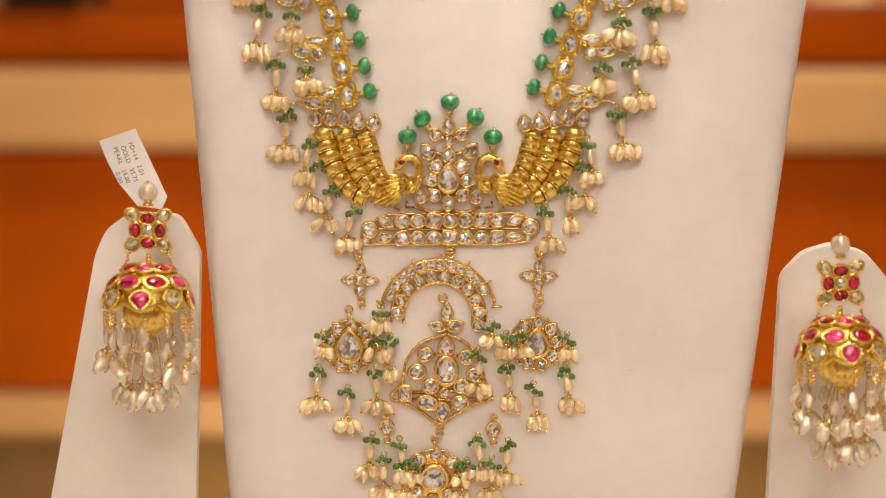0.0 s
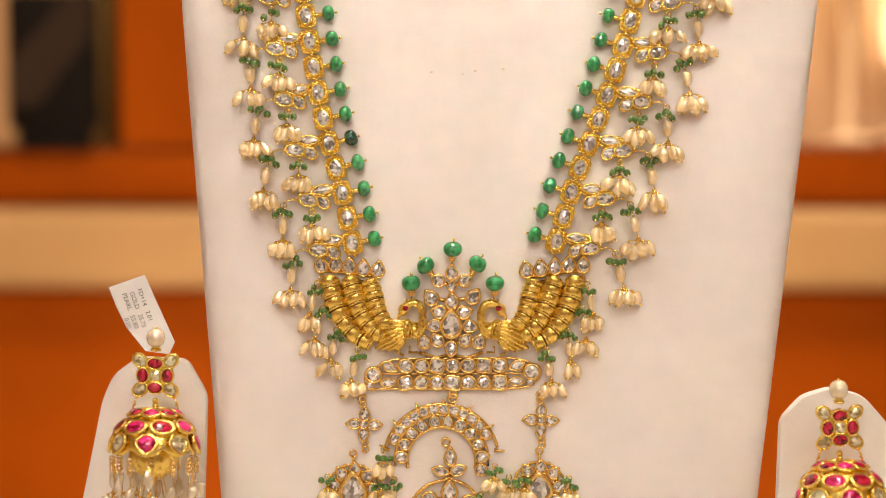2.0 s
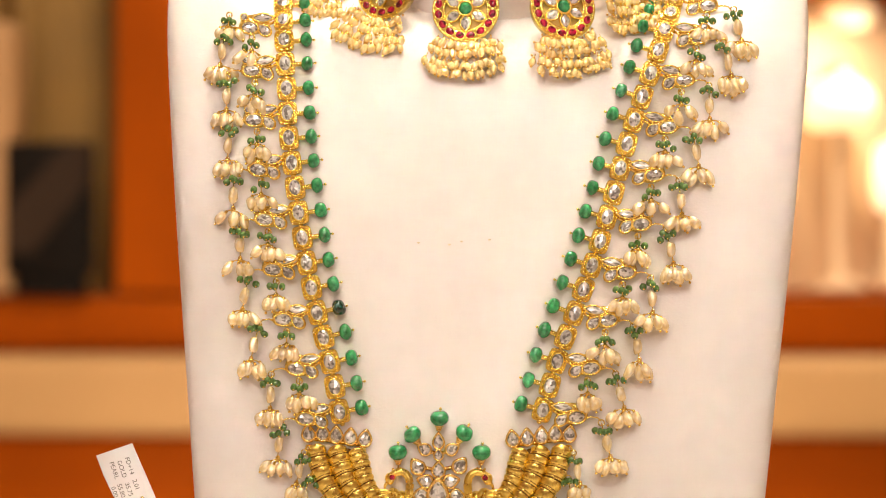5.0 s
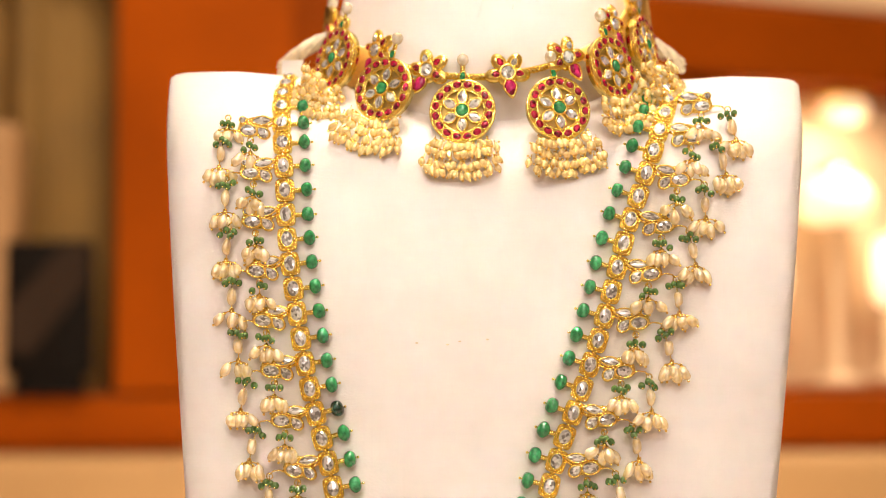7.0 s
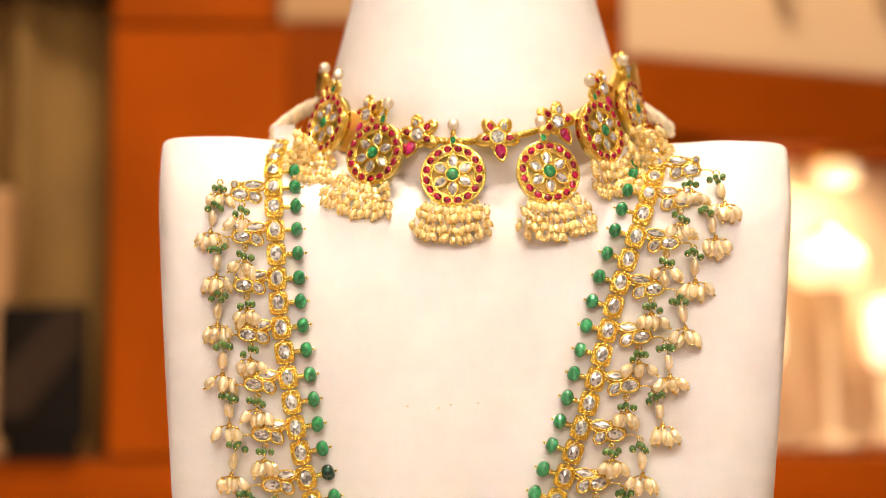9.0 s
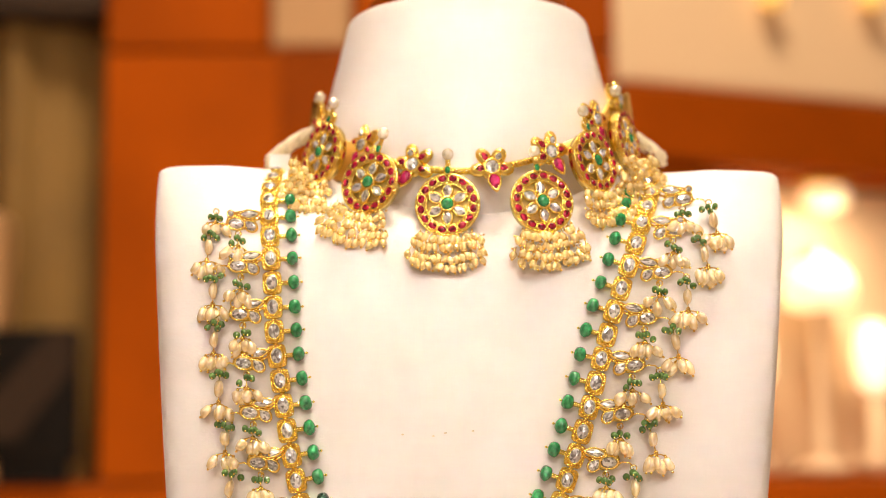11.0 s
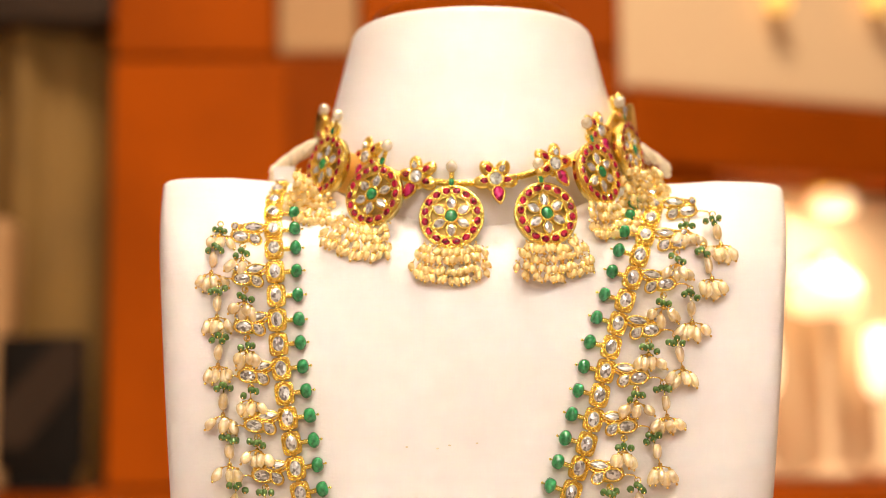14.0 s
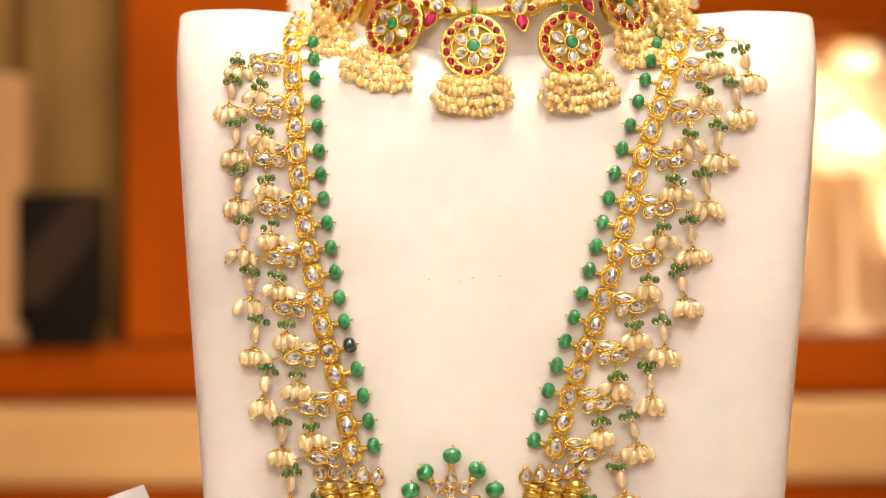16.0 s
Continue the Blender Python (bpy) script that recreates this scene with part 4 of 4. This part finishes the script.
for q, n, stem in (((-25.7, 131.8), 3, False), ((-27.4, 120.5), 5, True), ((-18.1, 113.6), 5, True), ((-8.7, 120.0), 4, True), ((-8.2, 131.3), 3, False), ((-4.0, 130.9), 3, True), ((-7.5, 140.5), 3, False),
                   ((24.0, 125.9), 4, True), ((28.6, 135.3), 3, False), ((33.2, 131.7), 3, False), ((33.3, 121.7), 4, True), ((42.2, 115.1), 4, True), ((52.4, 120.8), 4, True), ((52.8, 131.4), 3, False), ((38.1, 131.7), 3, False),
                   ((-10.1, 98.1), 4, True), ((-1.3, 96.5), 3, True), ((-6.5, 91.1), 4, True), ((-0.8, 89.5), 4, True), ((24.2, 97.6), 3, True), ((28.9, 90.1), 4, True), ((34.1, 96.0), 4, True), ((20.6, 89.3), 3, True), ((3.0, 89.5), 2, False), ((19.0, 88.4), 2, False)):
    dangle(necklace, q[0], q[1], 3.4, n, stem, RND.uniform(-0.3, 0.3))


# ---- the choker ----
choker = thing("choker", (0.0285, 0.46, 0.34), "gold choker of ruby and emerald medallions with seed pearl fringes", "necklace")


def facing(p, yaw, pitch=0.0, roll=0.0):
    """A pose at p whose front looks along yaw degrees to the right; pitch tips its foot forward."""
    return Matrix.Translation(p) @ Matrix.Rotation(radians(yaw), 4, "Z") @ Matrix.Rotation(radians(pitch), 4, "X") @ spin(roll)


def rel(m, x, z, d=0.0, deg=0):
    return m @ Matrix.Translation((x / 1000, -d / 1000, z / 1000)) @ spin(deg)


def medallion(m, fringe=28):
    g = Piece("medallion", choker, BRIGHT, "openwork gold medallion with rubies round a diamond star")
    R = 9.1
    n = 44
    for r, th in ((R + 1.6, 0.55), (R - 1.75, 0.5)):
        g.ring((0, 0, 0), r, th, rel(m, 0, 0, 0.4), n)
    prof = [(R - 1.7, 0.6), (R - 1.7, -0.8), (R + 1.5, -0.8), (R + 1.5, 2.4)]
    k0 = len(g.v)
    for r, h in prof:
        g.v += [tuple(m @ (Vector((r * math.cos(2 * math.pi * i / n), h, r * math.sin(2 * math.pi * i / n))) / 1000)) for i in range(n)]
    for a in range(4):
        b = (a + 1) % 4
        for i in range(n):
            j = (i + 1) % n
            g.f.append((k0 + a * n + i, k0 + a * n + j, k0 + b * n + j, k0 + b * n + i))
    for k in range(16):
        a = 360 * (k + 0.5) / 16
        g.stone("oval", rel(m, R * math.sin(radians(a)), R * math.cos(radians(a)), 0.8, -a), 1.36, 1.08, RUBY, "ruby", True, 0.9)
    for k in range(6):
        a = 60 * k
        g.stone("marquise", rel(m, 4.75 * math.sin(radians(a)), 4.75 * math.cos(radians(a)), 0.6, 90 - a), 2.3, 1.5, DIAMOND, high=1.0)
        g.wire([m @ Vector((0, -0.0004, 0)), rel(m, 7.6 * math.sin(radians(a)), 7.6 * math.cos(radians(a)), 0.4).translation], 0.55)
    g.stone("oval", rel(m, 0, 0, 1.0), 2.0, 2.0, EMERALD, "emerald", True, 1.7)
    # bail with a small emerald, a gold neck and a pearl
    g.stone("cushion", rel(m, 0, R + 3.0, 0.8), 0.8, 1.2, EMERALD, "emerald", True, 0.8)
    for z in (5.0, 5.8, 6.6):
        g.ring((0, 0, 0), 0.55, 0.42, rel(m, 0, R + z, 0.6), 8)
    g.bead("pearl", bead_mesh(PEARL_WHITE, 9, 0.03, 20, 12), rel(m, 0, R + 8.7, 0.8) @ Matrix.Scale(0.0020, 4))
    g.ball(rel(m, 0, R + 10.6, 0.8).translation, 0.4)
    g.done()
    plate = Piece("back_plate", choker, SATIN, "satin gold back plate")
    plate.add(ball_shape(28, 6), m @ Matrix.Translation((0, 0.0016, 0)) @ Matrix.Diagonal((R / 1000, 0.0009, R / 1000, 1)))
    plate.done()
    f = Piece("pearl_fringe", choker, GOLD, "fringe of seed pearls on gold wire")
    for row in range(4):
        cnt = (11, 13, 14, 13)[row]
        for k in range(cnt):
            u = (k + 0.5) / cnt - 0.5
            x = u * (20, 25, 27.5, 26)[row] + RND.uniform(-0.6, 0.6)
            z = -R - (1.4, 4.2, 8.0, 10.9)[row] - (0.9 - 3.6 * u * u) * 2.9 + RND.uniform(-0.6, 0.6)
            p = rel(m, x, z, 1.0 + RND.uniform(-0.6, 1.8)).translation
            p.y = min(p.y, bust_front(p.x, p.z) - RND.uniform(1.3, 3.0) / 1000)
            way = m.to_3x3() @ Vector((u * 0.9 + RND.uniform(-0.7, 0.7), -0.35, -1))
            pearl_at(f, p, way, 2.9 * RND.uniform(0.85, 1.15), 2.4 * RND.uniform(0.9, 1.1), SEED)
            f.wire([p + Vector((-x * 0.00008, 0, 0.0026)), p], 0.16, 4)
            if RND.random() < 0.7:
                f.ball(rel(m, x + RND.uniform(-1, 1), z + 2.0, 1.6).translation, 0.42)
    f.done()


def spacer(m, flip=1):
    m = m @ Matrix.Scale(1.22, 4)
    g = Piece("flower_spacer", choker, BRIGHT, "small gold flower with rubies and a diamond")
    g.add(ball_shape(14, 6), rel(m, 0, 0, 0.0) @ Matrix.Diagonal((0.0034, 0.0012, 0.0034, 1)))
    g.stone("oval", rel(m, 0, 0.2, 1.3), 1.75, 1.75, DIAMOND)
    for deg, far in ((-100, 3.3), (-35, 3.5), (32, 3.5), (95, 3.3)):
        a = radians(deg * flip)
        g.add(ball_shape(12, 6), rel(m, (far + 0.3) * math.sin(a), 0.2 + (far + 0.3) * math.cos(a), 0.1, -deg * flip) @ Matrix.Diagonal((0.0021, 0.0011, 0.0028, 1)))
        g.stone("pear", rel(m, far * math.sin(a), 0.2 + far * math.cos(a), 1.15, -deg * flip), 0.85, 1.05, RUBY if deg != 32 else DIAMOND, "ruby" if deg != 32 else "diamond", deg != 32, 0.7)
    g.stone("pear", rel(m, 0.7 * flip, -3.9, 0.9, 180 + 10 * flip), 1.45, 2.0, PINK, "pink_ruby", True, 1.1)
    g.done()


for x, y, z, yaw, roll in ((-25.5, 500, 369, -76, -8), (-20.5, 476, 361.8, -50, -14), (-3.1, 461.0, 348.4, -28, -14), (23.4, 455.5, 339.8, -6, 0), (55.2, 454.0, 340.3, 14, 6), (74.0, 461.0, 355.4, 44, 12), (87.5, 482, 367, 62, 16)):
    medallion(facing((x / 1000, y / 1000, z / 1000), yaw, -8, roll))
for x, y, z, yaw, roll, flip in ((-20.0, 491, 373.0, -62, -20, 1), (-5.4, 472, 363.3, -45, -24, -1), (12.0, 461.0, 354.2, -22, -20, -1), (38.4, 455.5, 352.2, 4, 0, 1), (58.2, 457.5, 357.6, 26, 22, 1), (75.0, 473, 372.0, 48, 18, 1), (85.0, 489, 382.5, 60, 20, 1)):
    spacer(facing((x / 1000, y / 1000, z / 1000), yaw, -6, roll), flip)
cord = Piece("braided_cord", choker, BRIGHT, "braided gold wire cord")
line = [(-17, 540, 384), (-24, 512, 379), (-19.5, 487, 370), (-5, 470, 361), (8, 462, 355), (24, 459, 352), (40, 458.5, 353), (56, 460, 357), (73, 469, 367), (82, 486, 380), (86, 508, 390), (78, 540, 396)]
for k in range(4):
    cord.wire([p + Vector((0, -0.0006 * math.sin(i * 1.1 + k * 1.57), 0.0010 * math.cos(i * 1.1 + k * 1.57))) for i, (p, _) in enumerate(spline([Vector(q) / 1000 for q in line], 0.0009))], 0.42)
cord.done()
bands = {-1: [], 1: []}
for p, t in spline([Vector(q) / 1000 for q in line], 0.002):
    band = bands[-1 if p.x < 0.031 else 1]
    if abs(p.x - 0.031) < 0.030:
        continue
    u = min(1, max(0, (abs(p.x - 0.031) - 0.030) / 0.016))
    low = 0.0018 + 0.0125 * u * u * (3 - 2 * u)
    out = t.cross(Vector((0, 0, 1))).normalized()
    band.append([p + out * a + Vector((0, 0, b)) for a, b in ((-0.0006, 0.0012), (0.0003, 0.0016), (0.0009, 0.0010), (0.0016, -low + 0.0008), (0.0010, -low), (0.0002, -low + 0.0004))])
for band in bands.values():
    bm = bmesh.new()
    loft(bm, band)
    bmesh.ops.recalc_face_normals(bm, faces=bm.faces[:])
    part("backing_band", bm, SATIN, choker, "satin gold band behind the medallions")
for p, yaw in (((0.0890, 0.4935, 0.3800), 66), ((-0.0245, 0.5005, 0.3800), -70)):
    bm = block(bmesh.new(), (-0.0050, -0.0014, -0.0060), (0.0050, 0.0014, 0.0060), 0.0011)
    bm.transform(facing(Vector(p), yaw, 0, 26 if yaw > 0 else -26))
    part("end_plate", bm, BRIGHT, choker, "polished gold end plate")
# loose ends of the fringe where the choker meets the long necklace
for side, x0, x1, count in ((-1, -31, -23, 20), (1, 82, 98, 40)):
    ends = Piece("pearl_fringe", choker, GOLD, "fringe of seed pearls on gold wire")
    for k in range(count):
        p = Vector((RND.uniform(x0, x1), 466 + RND.uniform(-4, 4), RND.uniform(344, 357))) / 1000
        way = Vector((side * RND.uniform(-0.3, 0.8), -0.4, -1))
        pearl_at(ends, p, way, 2.75 * RND.uniform(0.85, 1.15), 2.25 * RND.uniform(0.9, 1.1), SEED)
        ends.wire([p + Vector((-side * 0.0008, 0.001, 0.0030)), p], 0.16, 4)
    ends.done()
# the thread ties, wound round with maroon, at the back of both necklaces
for x, side in ((-33.0, -1), (94.0, 1)):
    tie = Piece("thread_tie", choker, THREAD, "cream cotton thread tie")
    pts = [(x + side * 9.5, 497, 362), (x + side * 3.5, 495, 366.5), (x - side * 3, 496, 371), (x - side * 10, 508, 376)]
    for k in range(5):
        tie.wire([p + Vector((0, -0.0016 * math.cos(k * 1.26 + i * 0.25), 0.0018 * math.sin(k * 1.26 + i * 0.25))) for i, (p, _) in enumerate(spline([Vector(q) / 1000 for q in pts], 0.0012))], 1.25)
    knot = tie.done()
    wrap = Piece("maroon_wrap", knot, MAROON, "maroon thread wrap")
    c = Vector((x + side * 6.5, 496, 364.4)) / 1000
    for k in range(4):
        wrap.ring((0, 0, 0), 3.0, 0.55, Matrix.Translation(c + Vector((-side * k * 0.0009, 0, k * 0.0007))) @ Matrix.Rotation(radians(90 - side * 35), 4, "Z"), 14)
    wrap.done()


# ---- earrings on their stands ----
def set_back(x, z):
    """The same place as seen by the viewer, one twentieth further off."""
    return 14.5 + (x - 14.5) * 1.05, (243 + (z - 243) * 1.05) if z > 0 else 0.0


def earring_stand(points, y, label):
    points = [set_back(*q) for q in points]
    stand = thing("earring_stand", (points[0][0] / 1000, y, 0.0), label, "jewellery stand", "earring stands beside the bust")
    bm = bmesh.new()
    ring = [(x / 1000, z / 1000) for x, z in points]
    cx = sum(p[0] for p in ring) / len(ring)
    cz = sum(p[1] for p in ring) / len(ring)
    rings = []
    for depth, k in ((0.0, 0.994), (0.0006, 0.998), (0.002, 1.0), (0.004, 1.0), (0.005, 0.99)):
        rings.append([(cx + (x - cx) * k, y + depth + (z - cz) * 0.02, max(0.0, cz + (z - cz) * (k if z > 0.01 else 1))) for x, z in ring])
    loft(bm, rings[::-1])
    bmesh.ops.recalc_face_normals(bm, faces=bm.faces[:])
    part("board", bm, STAND_CLOTH, stand, "", False)
    part("foot", block(bmesh.new(), (cx - 0.022, y + 0.008, 0.0), (cx + 0.022, y + 0.045, 0.012), 0.003), STAND_CLOTH, stand)
    return stand


def rounded(points, n=5):
    """Round the corners of a plan a little."""
    out = []
    for i, p in enumerate(points):
        a, b = Vector(points[i - 1]), Vector(points[(i + 1) % len(points)])
        p = Vector(p)
        u, w = (a - p), (b - p)
        cut = min(2.6, u.length * 0.4, w.length * 0.4)
        s, e = p + u.normalized() * cut, p + w.normalized() * cut
        for k in range(n):
            t = k / (n - 1)
            out.append(tuple((1 - t) ** 2 * s + 2 * t * (1 - t) * p + t * t * e))
    return out


earring_stand(rounded([(-95.5, 159.5), (-92.0, 167.2), (-84.5, 172.6), (-69.0, 172.0), (-62.6, 160.5), (-68.0, 0.0), (-127.0, 0.0)]), 0.4525, "cream suede earring stand with clipped corners")
earring_stand(rounded([(117.2, 154.0), (124.0, 161.5), (133.0, 164.2), (143.0, 161.5), (151.0, 152.5), (165.0, 0.0), (113.5, 0.0)]), 0.4485, "cream suede earring stand with clipped corners")


def earring(x, y, top, tilt):
    """A bell-shaped gold earring: pearl, flower, ruby dome and a skirt of pearls."""
    x, top = set_back(x, top)
    ear = thing("earring", (x / 1000, y, (top - 45) / 1000), "gold bell earring with rubies and baroque pearl drops", "earring", "pair of earrings")
    base = facing((x / 1000, y, top / 1000), 0, 0, tilt) @ Matrix.Scale(1.05, 4)
    at = lambda u, w, d=0.0, deg=0: rel(base, u, w, d, deg)
    post = Piece("post_pearl_setting", ear, BRIGHT)
    post.ball(at(0, 2.9).translation, 0.55)
    post.ring((0, 0, 0), 1.0, 0.5, Matrix.Translation(at(0, -2.9).translation) @ Matrix.Rotation(radians(90), 4, "X"), 10)
    post.ring((0, 0, 0), 1.3, 0.5, Matrix.Translation(at(0, -3.7).translation) @ Matrix.Rotation(radians(90), 4, "X"), 10)
    post.bead("pearl", bead_mesh(PEARL_WHITE, 9, 0.03, 20, 12), at(0, 0) @ Matrix.Scale(0.0028, 4))
    post.done()
    fl = Piece("flower", ear, BRIGHT, "gold flower of rubies and pale stones")
    c = -11.4
    fl.stone("cushion", at(0, c, 0.8), 1.45, 1.5, PALE_STONE, "pale_stone")
    for u, w, deg in ((0, 3.7, 0), (0, -3.7, 0), (3.7, 0, 90), (-3.7, 0, 90)):
        fl.stone("oval", at(u, c + w, 0.6, deg), 2.0, 1.45, RUBY, "ruby", True, 1.6)
    for u in (-1, 1):
        for w in (-1, 1):
            fl.stone("oval", at(u * 4.6, c + w * 4.4, 0.2, 40 * u * w), 2.0, 1.55, PALE_STONE, "pale_stone", True, 1.3)
    fl.add(ball_shape(14, 6), at(0, c, 0) @ Matrix.Diagonal((0.0058, 0.0008, 0.0058, 1)))
    for w in (-8.0, -9.4):
        fl.ball(at(0, c + w).translation, 1.1)
    for u in (-1, 1):
        fl.wire([at(u * 5.4, c - 6).translation, at(u * 6.6, c - 9).translation, at(u * 7.6, c - 13).translation, at(u * 8.6, c - 16).translation], 0.3, 5)
        for k in range(4):
            fl.ball(at(u * (5.6 + 0.75 * k), c - 6.8 - 2.2 * k).translation, 0.55)
    fl.done()
    dome = Piece("dome", ear, BRIGHT, "gold bell dome set with pink rubies")
    dz = -21.5
    R, H = 12.8, 15.5
    lift = Matrix.Translation((0, 0, dz / 1000))
    bell = base @ lift @ Matrix.Rotation(radians(-8), 4, "X") @ lift.inverted()
    prof = [(0.10, 0.0), (0.30, -0.04), (0.52, -0.13), (0.72, -0.28), (0.87, -0.48), (0.95, -0.64), (0.985, -0.76), (0.955, -0.76), (0.91, -0.64), (0.82, -0.48), (0.66, -0.30), (0.3, -0.1)]
    n, k0 = 32, len(dome.v)
    for r, h in prof:
        for i in range(n):
            a = 2 * math.pi * i / n
            drop_ = 0.16 * abs(math.cos(4 * a)) if r > 0.9 else 0.0
            dome.v.append(tuple(bell @ (Vector((R * r * math.sin(a), -R * r * math.cos(a), dz + H * (h - drop_))) / 1000)))
    for a in range(len(prof) - 1):
        for i in range(n):
            j = (i + 1) % n
            dome.f.append((k0 + a * n + i, k0 + a * n + j, k0 + (a + 1) * n + j, k0 + (a + 1) * n + i))

    def on_dome(deg, r, h, out, slope):
        a = radians(deg)
        return bell @ Matrix.Translation(Vector((R * r * math.sin(a), -R * r * math.cos(a), dz + H * h)) / 1000) @ Matrix.Rotation(a, 4, "Z") @ Matrix.Rotation(radians(slope), 4, "X") @ Matrix.Translation((0, -out / 1000, 0))
    def petal(m, kind, rx, rz, mat, name, smooth):
        one = Piece("petal_setting", ear, BRIGHT)
        one.stone(kind, m, rx, rz, mat, name, smooth, 1.2)
        one.done()
    for k in range(8):
        petal(on_dome(45 * k, 0.50, -0.11, 0.1, -62), "oval", 2.2, 1.75, PINK if k % 2 == 0 else RUBY, "ruby", True)
        petal(on_dome(45 * k + 22.5, 0.79, -0.36, 0.1, -42), "oval", 2.9, 2.1, PINK if k % 3 else RUBY, "ruby", True)
        pale = k % 3 == 1
        petal(on_dome(45 * k, 0.955, -0.66, 0.1, -18) @ spin(180), "pear", 2.6, 2.4, PALE_STONE if pale else PINK, "pale_stone" if pale else "ruby", not pale)
    dome.add(ball_shape(24, 14), bell @ Matrix.Translation(Vector((0, 0, dz - 14.0)) / 1000) @ Matrix.Scale(0.0076, 4))
    dome.ball(bell @ (Vector((0, 0, dz - 22.2)) / 1000), 1.1)
    dome.done()
    skirt = Piece("pearl_skirt", ear, ROSE_GOLD, "drops of baroque pearls on gold wire")
    for k in range(12):
        a = radians(30 * k + 6)
        p = bell @ (Vector((R * 0.98 * math.sin(a), -R * 0.98 * math.cos(a), dz - H * 0.99)) / 1000)
        hang = RND.uniform(-4.0, 2.2)
        for q in range(4):
            skirt.ring((0, 0, 0), 0.8, 0.27, Matrix.Translation(p + Vector((0, 0, -0.0012 * q))), 8)
        c1 = p + Vector((RND.uniform(-1, 1), RND.uniform(-1, 1), -7.6 + hang)) / 1000
        pearl_at(skirt, c1, (RND.uniform(-0.2, 0.2), RND.uniform(-0.2, 0.2), -1), 5.2, 3.0, PEARL_WHITE, False)
        t2 = p + Vector((RND.uniform(-0.8, 0.8), 0, -12.0 + hang)) / 1000
        skirt.wire([p, t2], 0.22, 4)
        skirt.ring(t2, 0.8, 0.27, n=8)
        bunch(skirt, t2, RND.choice((1, 2, 3)), 5.4, 3.4, 80, PEARL_WHITE)
    for k in range(6):
        a = radians(60 * k + 25)
        p = base @ (Vector((6.4 * math.sin(a), -6.4 * math.cos(a) - 5.0, dz - H * 1.04 - 19.5)) / 1000)
        skirt.wire([bell @ (Vector((3.0 * math.sin(a), -3.0 * math.cos(a), dz - 20.5)) / 1000), p], 0.22, 4)
        bunch(skirt, p, 3, 5.8, 3.6, 60, PEARL_WHITE)
    for u in (-1, 1):
        pearl_at(skirt, at(u * 11.0, c - 18.5, -1.0).translation, (u * 0.5, 0, -1), 4.5, 3.0, PEARL_WHITE, True)
    skirt.done()


earring(-74.9, 0.4350, 181.4, -1)
earring(130.6, 0.4310, 166.6, 2)

# ---- the price card tied to one earring ----
tag = thing("price_tag", (-0.082, 0.424, 0.18), "white printed card tag hanging behind an earring", "tag")
corner = [(-91.4, 195.2), (-80.2, 199.1), (-70.9, 178.2), (-72.6, 174.4), (-80.0, 175.4), (-85.8, 182.5), (-89.1, 189.0)]
corner = [set_back(x - 0.8, z) for x, z in corner]
bm = bmesh.new()
bend = lambda z: 0.4490 + 0.0012 * math.sin((z - 172) / 28 * 2.4)
loft(bm, [[(x / 1000, bend(z), z / 1000) for x, z in corner], [(x / 1000, bend(z) + 0.0004, z / 1000) for x, z in corner]])
bmesh.ops.recalc_face_normals(bm, faces=bm.faces[:])
part("card", bm, CARD, tag, "", False)
across = Vector((corner[1][0] - corner[0][0], 0, corner[1][1] - corner[0][1])).normalized()
down = Vector((across.z, 0, -across.x))
for words, u, w in (("FD+14   2.01", 9.3, 3.6), ("GOLD   35.75", 6.6, 3.8), ("PEARL   55.80", 4.1, 3.4), ("0.00", 1.9, 11.2)):
    text = bpy.data.curves.new("print_line", "FONT")
    text.body, text.size = words, 0.0021
    text.materials.append(INK)
    origin = Vector((corner[0][0], 0, corner[0][1])) + across * u + down * w
    p = Vector((origin.x / 1000, 0.4472, origin.z / 1000))
    m = Matrix.Translation(p) @ Matrix((down, across, Vector((0, -1, 0)))).transposed().to_4x4()
    put("print_line", text, m, tag)

tie_tag = thing("paper_tag", (-0.0345, 0.486, 0.362), "small white paper tag on the necklace thread", "tag")
part("card", block(bmesh.new(), (-0.0400, 0.4815, 0.3545), (-0.0325, 0.4819, 0.3625)), CARD, tie_tag, "", False)

# ---- small marks on the bust ----
for x, z in ((117.0 - 15, 140.0), (74.0, 118.6), (-44.0, 270.0), (101.0, 255.0), (18.0, 262.0), (22.0, 263.0), (8.0, 262.6), (31.0, 263.6), (-46.0, 230.0)):
    speck = Piece("pin_mark", bust, THREAD, "tiny pin mark")
    if z < 350:
        speck.add(ball_shape(6, 4), Matrix.Translation(surf(x, z, 0.02)) @ Matrix.Diagonal((0.0005, 0.00012, 0.0003, 1)))
        speck.done()

# two short creases in the leather of the neck
for turn, low in ((-3.0, 373.0), (9.5, 376.0)):
    crease = Piece("crease", bust, LEATHER)
    for k in range(11):
        a = radians(turn + 0.22 * k + 0.25 * math.sin(2.3 * k))
        z = (low + 0.8 * k) / 1000
        r = neck_radius(z) + 0.00002
        crease.add(ball_shape(6, 4), Matrix.Translation((NECK_X + r * math.sin(a), NECK_Y - 0.92 * r * math.cos(a), z)) @ Matrix.Diagonal((0.00030, 0.00010, 0.0006, 1)))
    crease.done()
